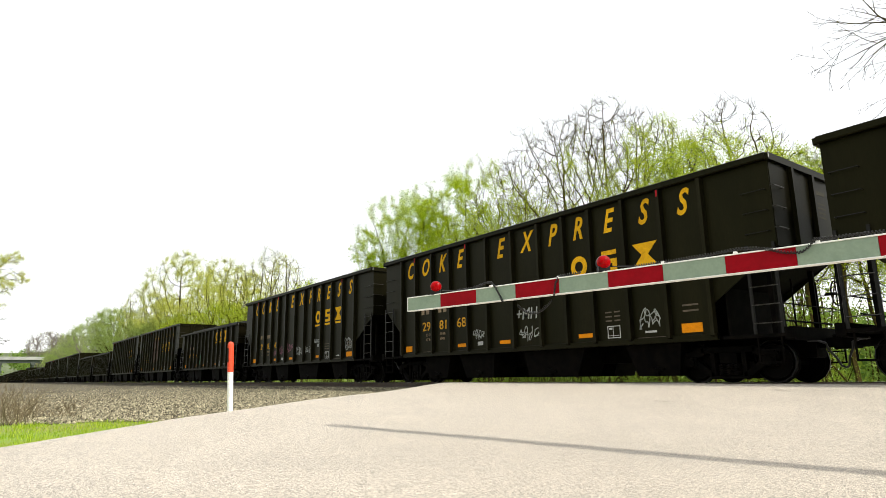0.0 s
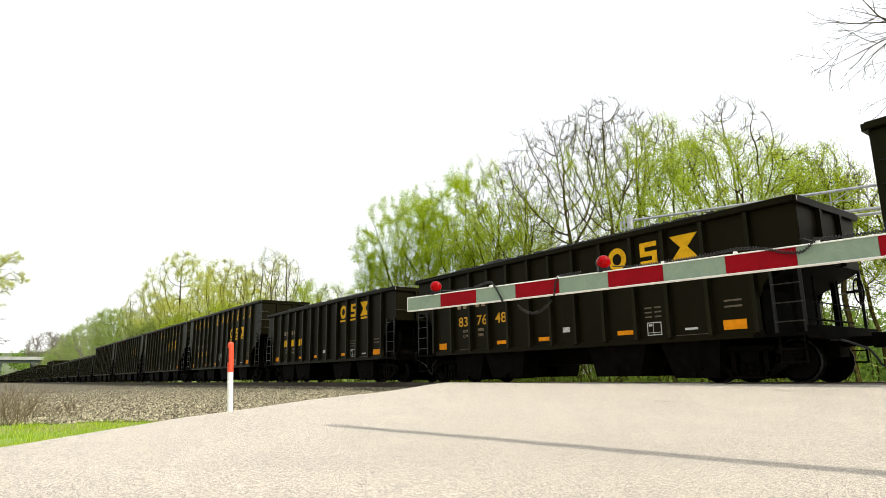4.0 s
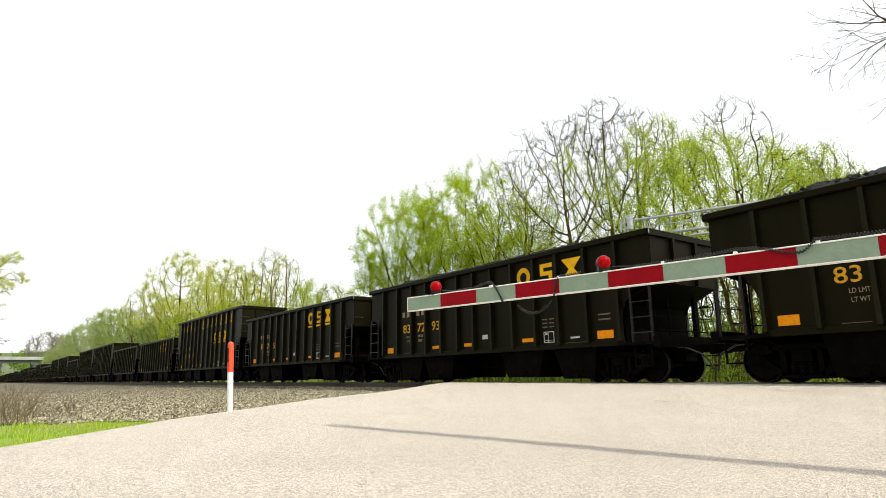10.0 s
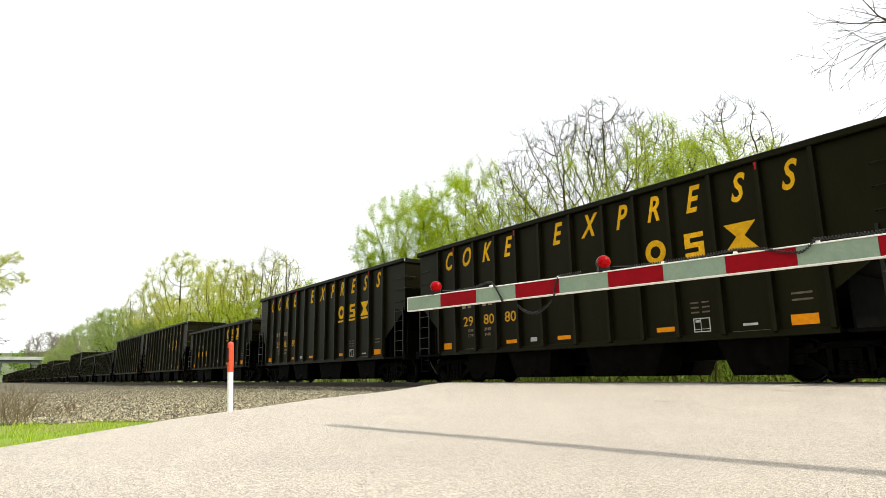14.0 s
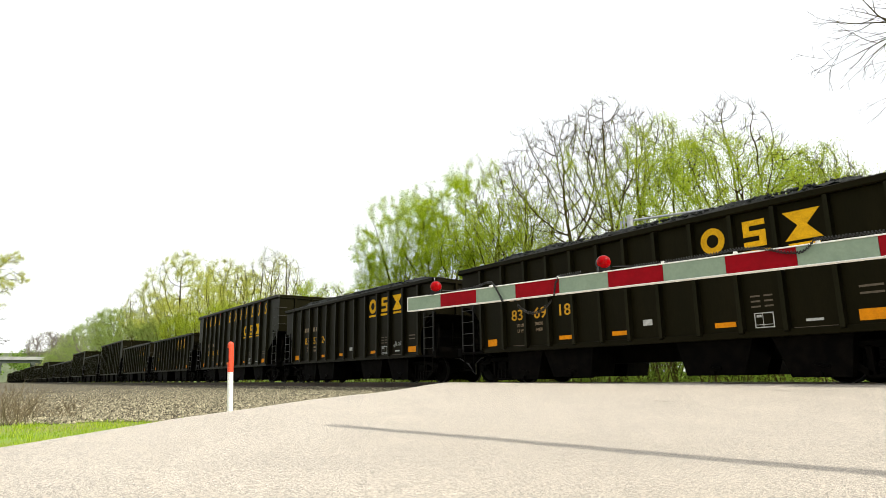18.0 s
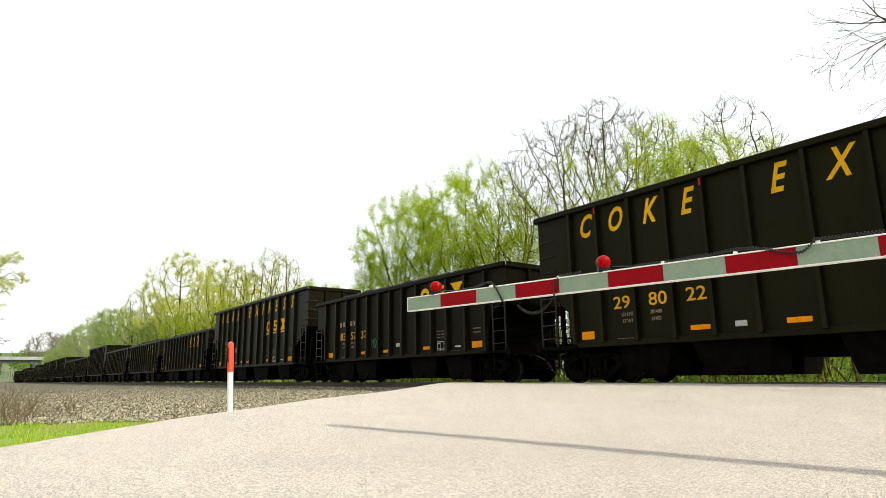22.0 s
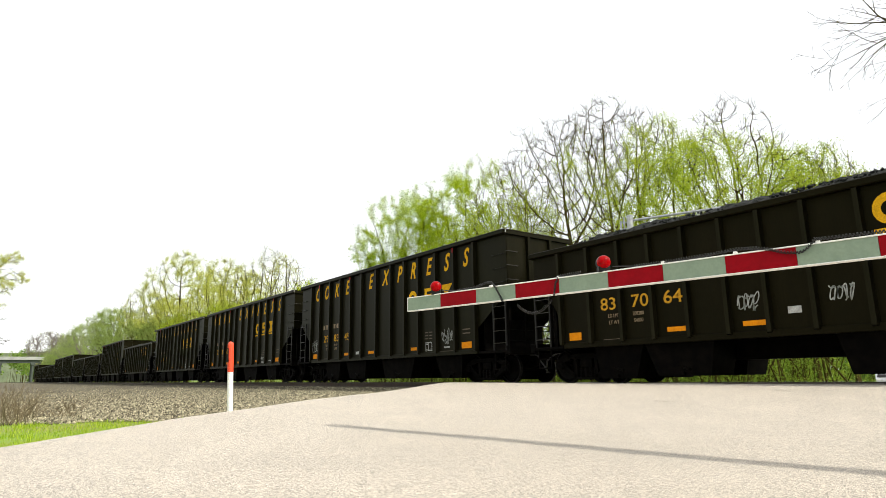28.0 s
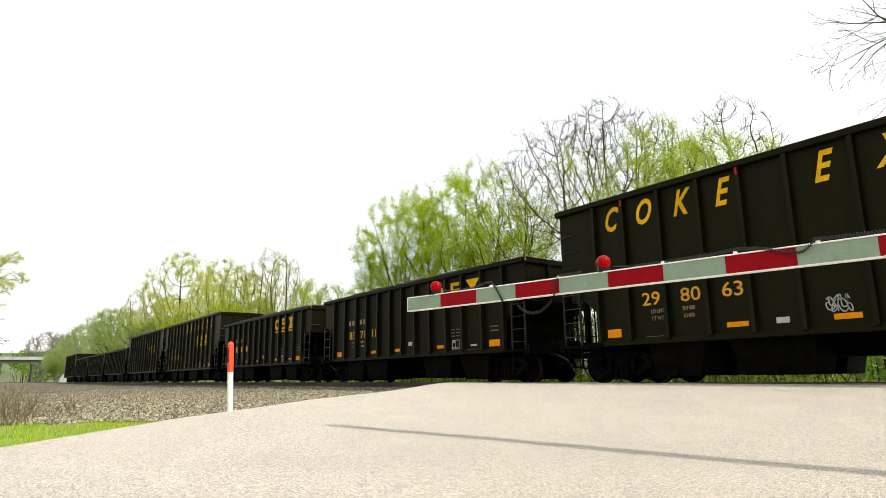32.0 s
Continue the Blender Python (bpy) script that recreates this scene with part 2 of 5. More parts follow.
# ---------------------------------------------------------------- mesh helpers
class Shape:
    """Collects simple solids into one mesh."""

    def __init__(self):
        self.v, self.f = [], []

    def add(self, verts, faces):
        o = len(self.v)
        self.v += [tuple(p) for p in verts]
        self.f += [tuple(i + o for i in f) for f in faces]
        return self

    def box(self, x0, x1, y0, y1, z0, z1, c=0.0):
        """A box, its long edges along x chamfered by c in the y-z section."""
        if c <= 0:
            s = [(y0, z0), (y1, z0), (y1, z1), (y0, z1)]
        else:
            s = [(y0 + c, z0), (y1 - c, z0), (y1, z0 + c), (y1, z1 - c), (y1 - c, z1), (y0 + c, z1), (y0, z1 - c), (y0, z0 + c)]
        n = len(s)
        v = [(x0, *p) for p in s] + [(x1, *p) for p in s]
        f = [tuple(range(n))[::-1], tuple(range(n, 2 * n))] + [(i, (i + 1) % n, n + (i + 1) % n, n + i) for i in range(n)]
        return self.add(v, f)

    def prism(self, poly, y0, y1):
        """A polygon given in (x, z), anticlockwise, thick from y0 to y1."""
        n = len(poly)
        v = [(x, y0, z) for x, z in poly] + [(x, y1, z) for x, z in poly]
        f = [tuple(range(n)), tuple(range(n, 2 * n))[::-1]] + [((i + 1) % n, i, n + i, n + (i + 1) % n) for i in range(n)]
        return self.add(v, f)

    def rod(self, a, b, r0, r1=None, n=6):
        a, b = Vector(a), Vector(b)
        r1 = r0 if r1 is None else r1
        d = (b - a).normalized()
        u = d.orthogonal().normalized()
        w = d.cross(u)
        v = []
        for p, r in ((a, r0), (b, r1)):
            v += [p + (u * math.cos(6.28319 * i / n) + w * math.sin(6.28319 * i / n)) * r for i in range(n)]
        f = [(i, (i + 1) % n, n + (i + 1) % n, n + i) for i in range(n)] + [tuple(range(n))[::-1], tuple(range(n, 2 * n))]
        return self.add(v, f)

    def lathe(self, profile, axis="z", at=(0, 0, 0), n=20):
        """A turned solid; profile of (radius, height)."""
        v, f, m = [], [], len(profile)
        for i in range(n):
            c, s = math.cos(6.28319 * i / n), math.sin(6.28319 * i / n)
            for r, h in profile:
                p = {"z": (r * c, r * s, h), "y": (r * c, h, r * s), "x": (h, r * c, r * s)}[axis]
                v.append((p[0] + at[0], p[1] + at[1], p[2] + at[2]))
        for i in range(n):
            j = (i + 1) % n
            f += [(i * m + k, j * m + k, j * m + k + 1, i * m + k + 1) for k in range(m - 1)]
        f += [tuple(i * m for i in range(n))[::-1], tuple(i * m + m - 1 for i in range(n))]
        return self.add(v, f)

    def mesh(self, name, mat, smooth=False):
        me = bpy.data.meshes.new(name)
        me.from_pydata(self.v, [], self.f)
        bm = bmesh.new()
        bm.from_mesh(me)
        bmesh.ops.recalc_face_normals(bm, faces=bm.faces)
        bm.to_mesh(me)
        bm.free()
        me.materials.append(mat)
        if smooth:
            for poly in me.polygons:
                poly.use_smooth = True
        return me


def part(name, shape, mat, parent, label="", at=None, smooth=False):
    """One mesh object under a thing or under a part."""
    me = shape.mesh(name, mat, smooth) if isinstance(shape, Shape) else shape
    ob = new(name, me)
    ob.parent = parent
    if at is not None:
        ob.location = at
    if label:
        ob["label"] = label
    return ob


def thing(name, label, category, group="", kind="", shape=None, mat=None, smooth=False, me=None):
    ob = new(name, me if me else (shape.mesh(name, mat, smooth) if shape else None))
    return tagged(ob, label, category, group, kind)


def quick_mesh(name, verts, faces, mat):
    me = bpy.data.meshes.new(name)
    me.from_pydata(verts, [], faces)
    me.materials.append(mat)
    return me


def tube(points, r, n=5):
    s = Shape()
    for a, b in zip(points[:-1], points[1:]):
        s.rod(a, b, r, r, n)
    return s


WORDS = {}


def word_mesh(text, mat, height, wide=1.0, slant=0.0, bold=0.0):
    """Built-in font, centred, in the plane of x and z, 1 cm thick, facing -y."""
    key = (text, mat.name, height, wide, slant, bold)
    if key not in WORDS:
        cu = bpy.data.curves.new("word", "FONT")
        cu.body, cu.size, cu.align_x, cu.align_y, cu.shear, cu.extrude = text, height / 0.7, "CENTER", "CENTER", slant, 0.004
        cu.offset, cu.resolution_u = bold, 3
        ob = bpy.data.objects.new("word", cu)
        scene.collection.objects.link(ob)
        bpy.context.view_layer.update()
        me = bpy.data.meshes.new_from_object(ob.evaluated_get(bpy.context.evaluated_depsgraph_get()))
        bpy.data.objects.remove(ob)
        me.transform(Matrix.Rotation(radians(90), 4, "X") @ Matrix.Diagonal((wide, 1, 1, 1)))
        me.materials.clear()
        me.materials.append(mat)
        WORDS[key] = me
    return WORDS[key]


# ---------------------------------------------------------------- ground
def lerp(table, x):
    return float(np.interp(x, [a for a, _ in table], [b for _, b in table]))


EDGE = [(-14, 12.0), (-6, 2.2), (0.17, -5.42), (1.77, -7.56), (2.83, -8.80), (5.46, -11.6), (8.63, -13.7), (12.04, -15.8), (13.2, -16.6),
        (15.5, -13.0), (18, -6.4), (20, -6.9), (34, -11.7), (112, -38.4)]
LEVEL = [(-14, -0.48), (0, -0.425), (3, -0.42), (5.5, -0.40), (7.2, -0.37), (8.6, -0.325), (10.0, -0.25), (11.2, -0.198), (12.0, -0.197), (12.8, -0.215),
         (13.4, -0.25), (15.4, -0.25), (18, -0.33), (24, -0.44), (34, -0.68), (112, -2.32)]


def edge_x(y):
    return lerp(EDGE, y)


def road_width(y):
    return lerp([(13.0, 16.0), (17.5, 7.5)], y)


def ground_z(y):
    """The land falls gently away beyond the track."""
    return -0.47 - 0.0212 * min(max(y - 25, 0), 95)


def road_z(x, y):
    return 0.245 + lerp(LEVEL, y) - lerp([(2, 0.0130), (4, 0.0120), (10, 0.006), (11.5, 0.006), (13.0, 0.003), (16.5, 0.003), (22, 0.0)], y) * min(x - edge_x(y), 14.0)


def make_ground():
    xs = np.concatenate([-np.geomspace(4000, 40, 24), np.linspace(-36, 20, 57), np.geomspace(24, 4000, 22)])
    ys = np.concatenate([-np.geomspace(4000, 12, 20), np.linspace(-10, 40, 51), np.linspace(44, 120, 20), np.geomspace(130, 4000, 20)])
    verts, faces = [], []
    for y in ys:
        for x in xs:
            n = noise.noise(Vector((x * 0.11, y * 0.11, 0)))
            z = ground_z(y) + 0.05 * n
            if y < 2.5:
                z = -0.40 + 0.05 * n
            e = edge_x(min(max(y, -14), 112))
            if e - 0.6 < x < e + road_width(y) + 1 and -14 < y < 112:
                z = road_z(x, y) - 0.25
            verts.append((x, y, z))
    w = len(xs)
    for j in range(len(ys) - 1):
        for i in range(w - 1):
            faces.append((j * w + i, j * w + i + 1, (j + 1) * w + i + 1, (j + 1) * w + i))
    thing("ground", "rough green spring turf beside the railway", "ground", kind="structure", me=quick_mesh("ground", verts, faces, TURF))


def make_road():
    ys = np.concatenate([np.linspace(-14, 18, 129), np.linspace(18.5, 112, 80)])
    us = np.concatenate([np.linspace(0, 2, 12), np.linspace(2.4, 16, 42)])
    verts, faces = [], []
    for y in ys:
        e = edge_x(y) + 0.10 * noise.noise(Vector((0, y * 0.9, 3))) + 0.05 * noise.noise(Vector((0, y * 4, 3)))
        row = []
        for k, u in enumerate(us):
            x = e + u * road_width(y) / 16
            row.append((x, y, road_z(x, y) + 0.008 * noise.noise(Vector((x * 0.7, y * 0.7, 5))) - (0.03 if k == 0 else 0)))
        verts += [(e - 0.22, y, row[0][2] - 0.28)] + row
    w = len(us) + 1
    for j in range(len(ys) - 1):
        for i in range(w - 1):
            faces.append((j * w + i, j * w + i + 1, (j + 1) * w + i + 1, (j + 1) * w + i))
    me = quick_mesh("road", verts, faces, CHIP)
    for poly in me.polygons:
        poly.use_smooth = True
    thing("road", "pale sunlit chip-seal road rising to the level crossing", "road", kind="structure", me=me)


TOE = [(-40, -9.0), (-14, -1.2), (-12.4, -0.1), (-11.3, 0.6), (-10.9, 1.1), (-11.0 + 0.15, 1.7), (-10.2, 2.5), (-9.0, 2.9), (0, 2.9)]


def toe(x):
    """The ballast's foot: it runs away from the track as the line goes on."""
    return max(lerp(TOE, x), -9.0) + 0.25 * noise.noise(Vector((x * 0.6, 0, 0)))


def make_ballast():
    prof = [(2.2, -0.37), (5, -0.34), (9, -0.31), (11.2, -0.27), (12.2, -0.2), (14.38, -0.17), (16.5, -0.2), (18.0, -0.5), (18.6, -0.8)]
    verts, faces = [], []
    xs = np.concatenate([-np.geomspace(900, 60, 40), np.linspace(-58, 40, 197), np.geomspace(44, 300, 20)])
    for x in xs:
        t = toe(x)
        for y, z in [(t - 1.2, -0.75), (t, -0.40)] + [(max(y, t + 0.4 + 0.1 * k), z) for k, (y, z) in enumerate(prof)]:
            verts.append((x, y, z + 0.03 * noise.noise(Vector((x * 0.8, y * 0.8, 9))) - (0.35 if inside_road(x, y) else 0)))
    prof = [(-9, -0.40)] + prof
    w = len(prof) + 1
    for j in range(len(xs) - 1):
        for i in range(w - 1):
            faces.append((j * w + i, j * w + i + 1, (j + 1) * w + i + 1, (j + 1) * w + i))
    bed = thing("ballast_bed", "grey-brown crushed stone bed along the track", "ballast", kind="structure", me=quick_mesh("ballast_bed", verts, faces, BALLAST))
    rng = np.random.default_rng(4)
    verts, faces = [], []
    base = np.array([(1, 0, 0), (-1, 0, 0), (0, 1, 0), (0, -1, 0), (0, 0, 1), (0, 0, -1)], float)
    tri = [(0, 2, 4), (2, 1, 4), (1, 3, 4), (3, 0, 4), (2, 0, 5), (1, 2, 5), (3, 1, 5), (0, 3, 5)]
    count = 0
    while count < 45000:
        y = rng.uniform(-2, 13.2)
        x = -8 - rng.exponential(9.0)
        if x < -75 or y < toe(x) - 0.1 or inside_road(x, y, -0.1):
            continue
        z = lerp(prof, y)
        r = rng.uniform(0.012, 0.028)
        p = (base + rng.normal(0, 0.22, base.shape)) * r * np.array([rng.uniform(0.8, 1.2), rng.uniform(0.8, 1.2), rng.uniform(0.75, 1.15)])
        a = rng.uniform(0, 6.28)
        c, s = math.cos(a), math.sin(a)
        p = np.stack([p[:, 0] * c - p[:, 1] * s + x, p[:, 0] * s + p[:, 1] * c + y, p[:, 2] + z + r * 0.35], 1)
        o = len(verts)
        verts += p.tolist()
        faces += [(i + o, j + o, k + o) for i, j, k in tri]
        count += 1
    part("loose_stone", quick_mesh("loose_stone", verts, faces, STONE), STONE, bed, "loose crushed ballast stones")["kind"] = "stuff"


def inside_road(x, y, margin=0.25):
    return -14 < y < 112 and edge_x(y) + margin < x < edge_x(y) + road_width(y) - 0.5


def make_track():
    track = thing("railway_track", "rusty steel rails on dark wooden ties", "railway track", kind="structure")
    sec = [(-0.07, -0.186), (0.07, -0.186), (0.07, -0.165), (0.012, -0.145), (0.012, -0.05), (0.036, -0.04), (0.036, -0.004), (-0.036, -0.004),
           (-0.036, -0.04), (-0.012, -0.05), (-0.012, -0.145), (-0.07, -0.165)]
    for yc in (14.38 - 0.755, 14.38 + 0.755):
        n = len(sec)
        v = [(x, yc + a, b) for x in (-900, 300) for a, b in sec]
        f = [(i, (i + 1) % n, n + (i + 1) % n, n + i) for i in range(n)]
        rail = part("rail", Shape().add(v, f), STEEL, track)
        part("rail_head", Shape().box(-900, 300, yc - 0.032, yc + 0.032, -0.004, 0.0), RAILTOP, rail, "polished running surface")
    tie = Shape().box(-0.115, 0.115, -1.3, 1.3, -0.36, -0.175, 0.015).mesh("tie", TIE)
    for i in range(120):
        part("tie", tie, TIE, track, at=(-84 + 0.56 * i, 14.38 + 0.05 * math.sin(i * 2.3), 0.012 * math.sin(i * 1.7)))
    rest = Shape()
    for i in range(500):
        x = -84.56 - 0.56 * i
        rest.box(x - 0.115, x + 0.115, 13.08, 15.68, -0.36, -0.175)
    part("tie_row", rest, TIE, track, "far wooden ties")["kind"] = "stuff"


def make_grass():
    rng = np.random.default_rng(9)
    verts, faces = [], []
    n = 0
    while n < 52000:
        x, y = -4.5 - rng.exponential(5.5), rng.uniform(-3.5, 3.0)
        if x < -45 or inside_road(x, y, -0.15) or y > toe(x) + 0.28 * rng.normal() + 0.2 * noise.noise(Vector((x * 1.7, y * 1.7, 2))):
            continue
        z = -0.42 + 0.05 * noise.noise(Vector((x * 0.11, y * 0.11, 0)))
        tuft = 1 + 0.9 * noise.noise(Vector((x * 2.3, y * 2.3, 6)))
        if rng.uniform() > 0.25 + 0.75 * tuft:
            continue
        h, a, lean = rng.uniform(0.025, 0.085) * tuft, rng.uniform(0, 6.28), rng.uniform(0.01, 0.08)
        w = 0.005
        dx, dy = math.cos(a), math.sin(a)
        o = len(verts)
        verts += [(x - dy * w, y + dx * w, z), (x + dy * w, y - dx * w, z), (x + dx * lean, y + dy * lean, z + h)]
        faces.append((o, o + 1, o + 2))
        n += 1
    thing("grass_verge", "bright green grass between road and ballast", "grass", kind="stuff", me=quick_mesh("grass_verge", verts, faces, BLADE))


# ---------------------------------------------------------------- trees
class Wood:
    """Limbs and twigs of one tree, and the twigs that bear leaves."""

    def __init__(self, rng, kids, spread=0.85, droop=0.0, thin=0.015, wander=1.0, uneven=0.5, rise=1.0):
        self.rng, self.kids, self.spread, self.droop, self.thin, self.wander, self.uneven, self.rise = rng, kids, spread, droop, thin, wander, uneven, rise
        self.a, self.b, self.r, self.tips, self.weight = [], [], [], [], []

    def rod(self, p, q, r0, r1):
        self.a.append(tuple(p))
        self.b.append(tuple(q))
        self.r.append((r0, r1))

    def limb(self, p, d, length, r, level=0, leafy=1.0):
        rng, steps = self.rng, (7, 5, 4, 3, 2)[level]
        kids = self.kids[level]
        bend = rng.normal(0, 0.10 * self.wander, (steps, 3)) * (0.8, 1.2, 1.6, 2.0, 2.0)[level]
        up = self.rise * (0.05, 0.08, 0.06, 0.02, 0.0)[level] - self.droop * (0.0, 0.04, 0.12, 0.25, 0.3)[level]
        path, rad = [p], [r]
        for k in range(steps):
            d = (d + Vector(bend[k]) + Vector((0, 0, up))).normalized()
            path.append(path[-1] + d * (length / steps))
            rad.append(max(r * (1 - (0.95, 0.9, 0.75, 0.75, 0.75)[level] * (k + 1) / steps), self.thin * 0.7))
            self.rod(path[-2], path[-1], rad[-2], rad[-1])
        turn = rng.uniform(0, 6.28)
        for k in range(kids):
            f = (0.18 + 0.8 * (k + rng.uniform(0.2, 0.9)) / kids) * steps
            i = min(int(f), steps - 1)
            q = path[i] + (path[i + 1] - path[i]) * (f - i)
            along = (path[i + 1] - path[i]).normalized()
            u = along.orthogonal().normalized()
            turn += 2.4 + rng.normal(0, 0.35)
            side = u * math.cos(turn) + along.cross(u) * math.sin(turn)
            nd = (along * rng.uniform(0.7, 1.0) + side * self.spread * rng.uniform(0.75, 1.2)).normalized()
            left = 1 - f / steps
            self.limb(q, nd, length * (0.18 + 0.32 * left) * rng.uniform(0.75, 1.2), max(rad[i] * 0.70, self.thin), level + 1,
                      leafy * math.exp(rng.normal(0, self.uneven)) if level < 2 else leafy)
        if kids == 0 or level >= 3:
            self.tips.append((tuple(path[0]), tuple(path[-1])))
            self.weight.append(leafy)

    def mesh(self, mat):
        a, b, r = np.array(self.a) * self.scale, np.array(self.b) * self.scale, np.array(self.r)
        d = b - a
        d /= np.linalg.norm(d, axis=1)[:, None] + 1e-9
        u = np.cross(d, (0.31, 0.83, 0.47))
        u /= np.linalg.norm(u, axis=1)[:, None] + 1e-9
        w = np.cross(d, u)
        n, rings = 3, []
        for p, k in ((a, 0), (b, 1)):
            rings += [p + (u * math.cos(6.28319 * i / n) + w * math.sin(6.28319 * i / n)) * r[:, k:k + 1] for i in range(n)]
        v = np.stack(rings, 1).reshape(-1, 3)
        o = np.arange(len(a))[:, None] * 2 * n
        f = np.concatenate([o + np.array((i, (i + 1) % n, n + (i + 1) % n, n + i)) for i in range(n)], 0)
        return quick_mesh("trunk", v.tolist(), f.tolist(), mat)

    def leaves(self, count, scatter, floor, top):
        rng = self.rng
        w = np.array(self.weight)
        pick = rng.choice(len(w), count, p=w / w.sum())
        t = np.array(self.tips) * self.scale
        p = t[pick, 0] + (t[pick, 1] - t[pick, 0]) * rng.uniform(0.0, 1.08, (count, 1)) + rng.normal(0, scatter, (count, 3))
        keep = (p[:, 2] > floor) & (p[:, 2] < top * rng.uniform(0.8, 1.05, count))
        return p[keep]


def leaf_mesh(rng, pts, size, mat):
    """Small three-cornered leaves, turned at random."""
    n = len(pts)
    c = np.array(pts)
    a, b = rng.normal(0, 1, (n, 3)), rng.normal(0, 1, (n, 3))
    a /= np.linalg.norm(a, axis=1)[:, None]
    b -= a * (a * b).sum(1)[:, None]
    b /= np.linalg.norm(b, axis=1)[:, None]
    s = size * rng.uniform(0.55, 1.3, (n, 1))
    v = np.stack([c - a * s, c + (b * 0.62 + a * 0.25) * s, c + (a * 0.75 - b * 0.45) * s], 1).reshape(-1, 3)
    return quick_mesh("crown", v.tolist(), [(3 * i, 3 * i + 1, 3 * i + 2) for i in range(n)], mat)


def rods_mesh(name, a, b, ra, rb, mat, n=3):
    """Tapered rods as one mesh, from arrays of ends and radii."""
    d = b - a
    d /= np.linalg.norm(d, axis=1)[:, None] + 1e-9
    u = np.cross(d, (0.31, 0.83, 0.47))
    u /= np.linalg.norm(u, axis=1)[:, None] + 1e-9
    w = np.cross(d, u)
    rings = []
    for p, r in ((a, ra), (b, rb)):
        rings += [p + (u * math.cos(6.28319 * i / n) + w * math.sin(6.28319 * i / n)) * r[:, None] for i in range(n)]
    v = np.stack(rings, 1).reshape(-1, 3)
    o = np.arange(len(a))[:, None] * 2 * n
    f = np.concatenate([o + np.array((i, (i + 1) % n, n + (i + 1) % n, n + i)) for i in range(n)], 0)
    return quick_mesh(name, v.tolist(), f.tolist(), mat)


def unit(v):
    return v / (np.linalg.norm(v, axis=-1, keepdims=True) + 1e-9)


def crown_cloud(rng, height, half, base, n, lumps, seed, wide, shell=0.40):
    """Buds spread through a domed, lumpy crown."""
    out = []
    while len(out) < n:
        f, a, q = rng.uniform(), rng.uniform(0, 6.28319), rng.uniform() ** shell
        r = half * (math.sqrt(max(1 - ((f - wide) / (1 - wide)) ** 2, 0)) if f > wide else 0.15 + 0.85 * (f / wide) ** 0.9)
        p = Vector((r * q * math.cos(a), r * q * math.sin(a), height * (base + (1 - base) * f)))
        if noise.noise(p * (1.5 / half) + Vector((seed * 3.1, seed * 1.7, 0))) > lumps:
            out.append(p)
    return np.array(out)


def grow(rng, buds, stems, step, kill, up, wander):
    """Branches that grow step by step towards the nearest buds; each bud dies once it is reached."""
    pos, parent = [], []
    for line in stems:
        for i, p in enumerate(line):
            parent.append(len(pos) - 1 if i else -1)
            pos.append(p)
    pos, parent = np.array(pos), list(parent)
    d = np.linalg.norm(buds[:, None] - pos[None], axis=2)
    near, dist = d.argmin(1), d.min(1)
    kids = np.zeros(len(pos), int)
    for _ in range(150):
        if not len(buds):
            break
        pull = np.zeros((len(pos), 3))
        np.add.at(pull, near, unit(buds - pos[near]))
        ids = np.nonzero((np.abs(pull).sum(1) > 0) & (kids < 4))[0]
        if not len(ids):
            break
        way = unit(unit(pull[ids]) + np.array((0, 0, up)) + rng.normal(0, wander, (len(ids), 3)))
        fresh = pos[ids] + way * step
        kids[ids] += 1
        first = len(pos)
        pos = np.concatenate([pos, fresh])
        parent += ids.tolist()
        kids = np.concatenate([kids, np.zeros(len(ids), int)])
        d = np.linalg.norm(buds[:, None] - fresh[None], axis=2)
        better = d.min(1) < dist
        near = np.where(better, d.argmin(1) + first, near)
        dist = np.minimum(dist, d.min(1))
        keep = dist > kill
        buds, near, dist = buds[keep], near[keep], dist[keep]
    return pos, np.array(parent)


def limb_radii(parent, thin):
    """Each limb carries the sum of what grows from it."""
    r = np.zeros(len(parent))
    for i in range(len(parent) - 1, -1, -1):
        r[i] = max(r[i], thin ** 2.15)
        if parent[i] >= 0:
            r[parent[i]] += r[i]
    return r ** (1 / 2.15)


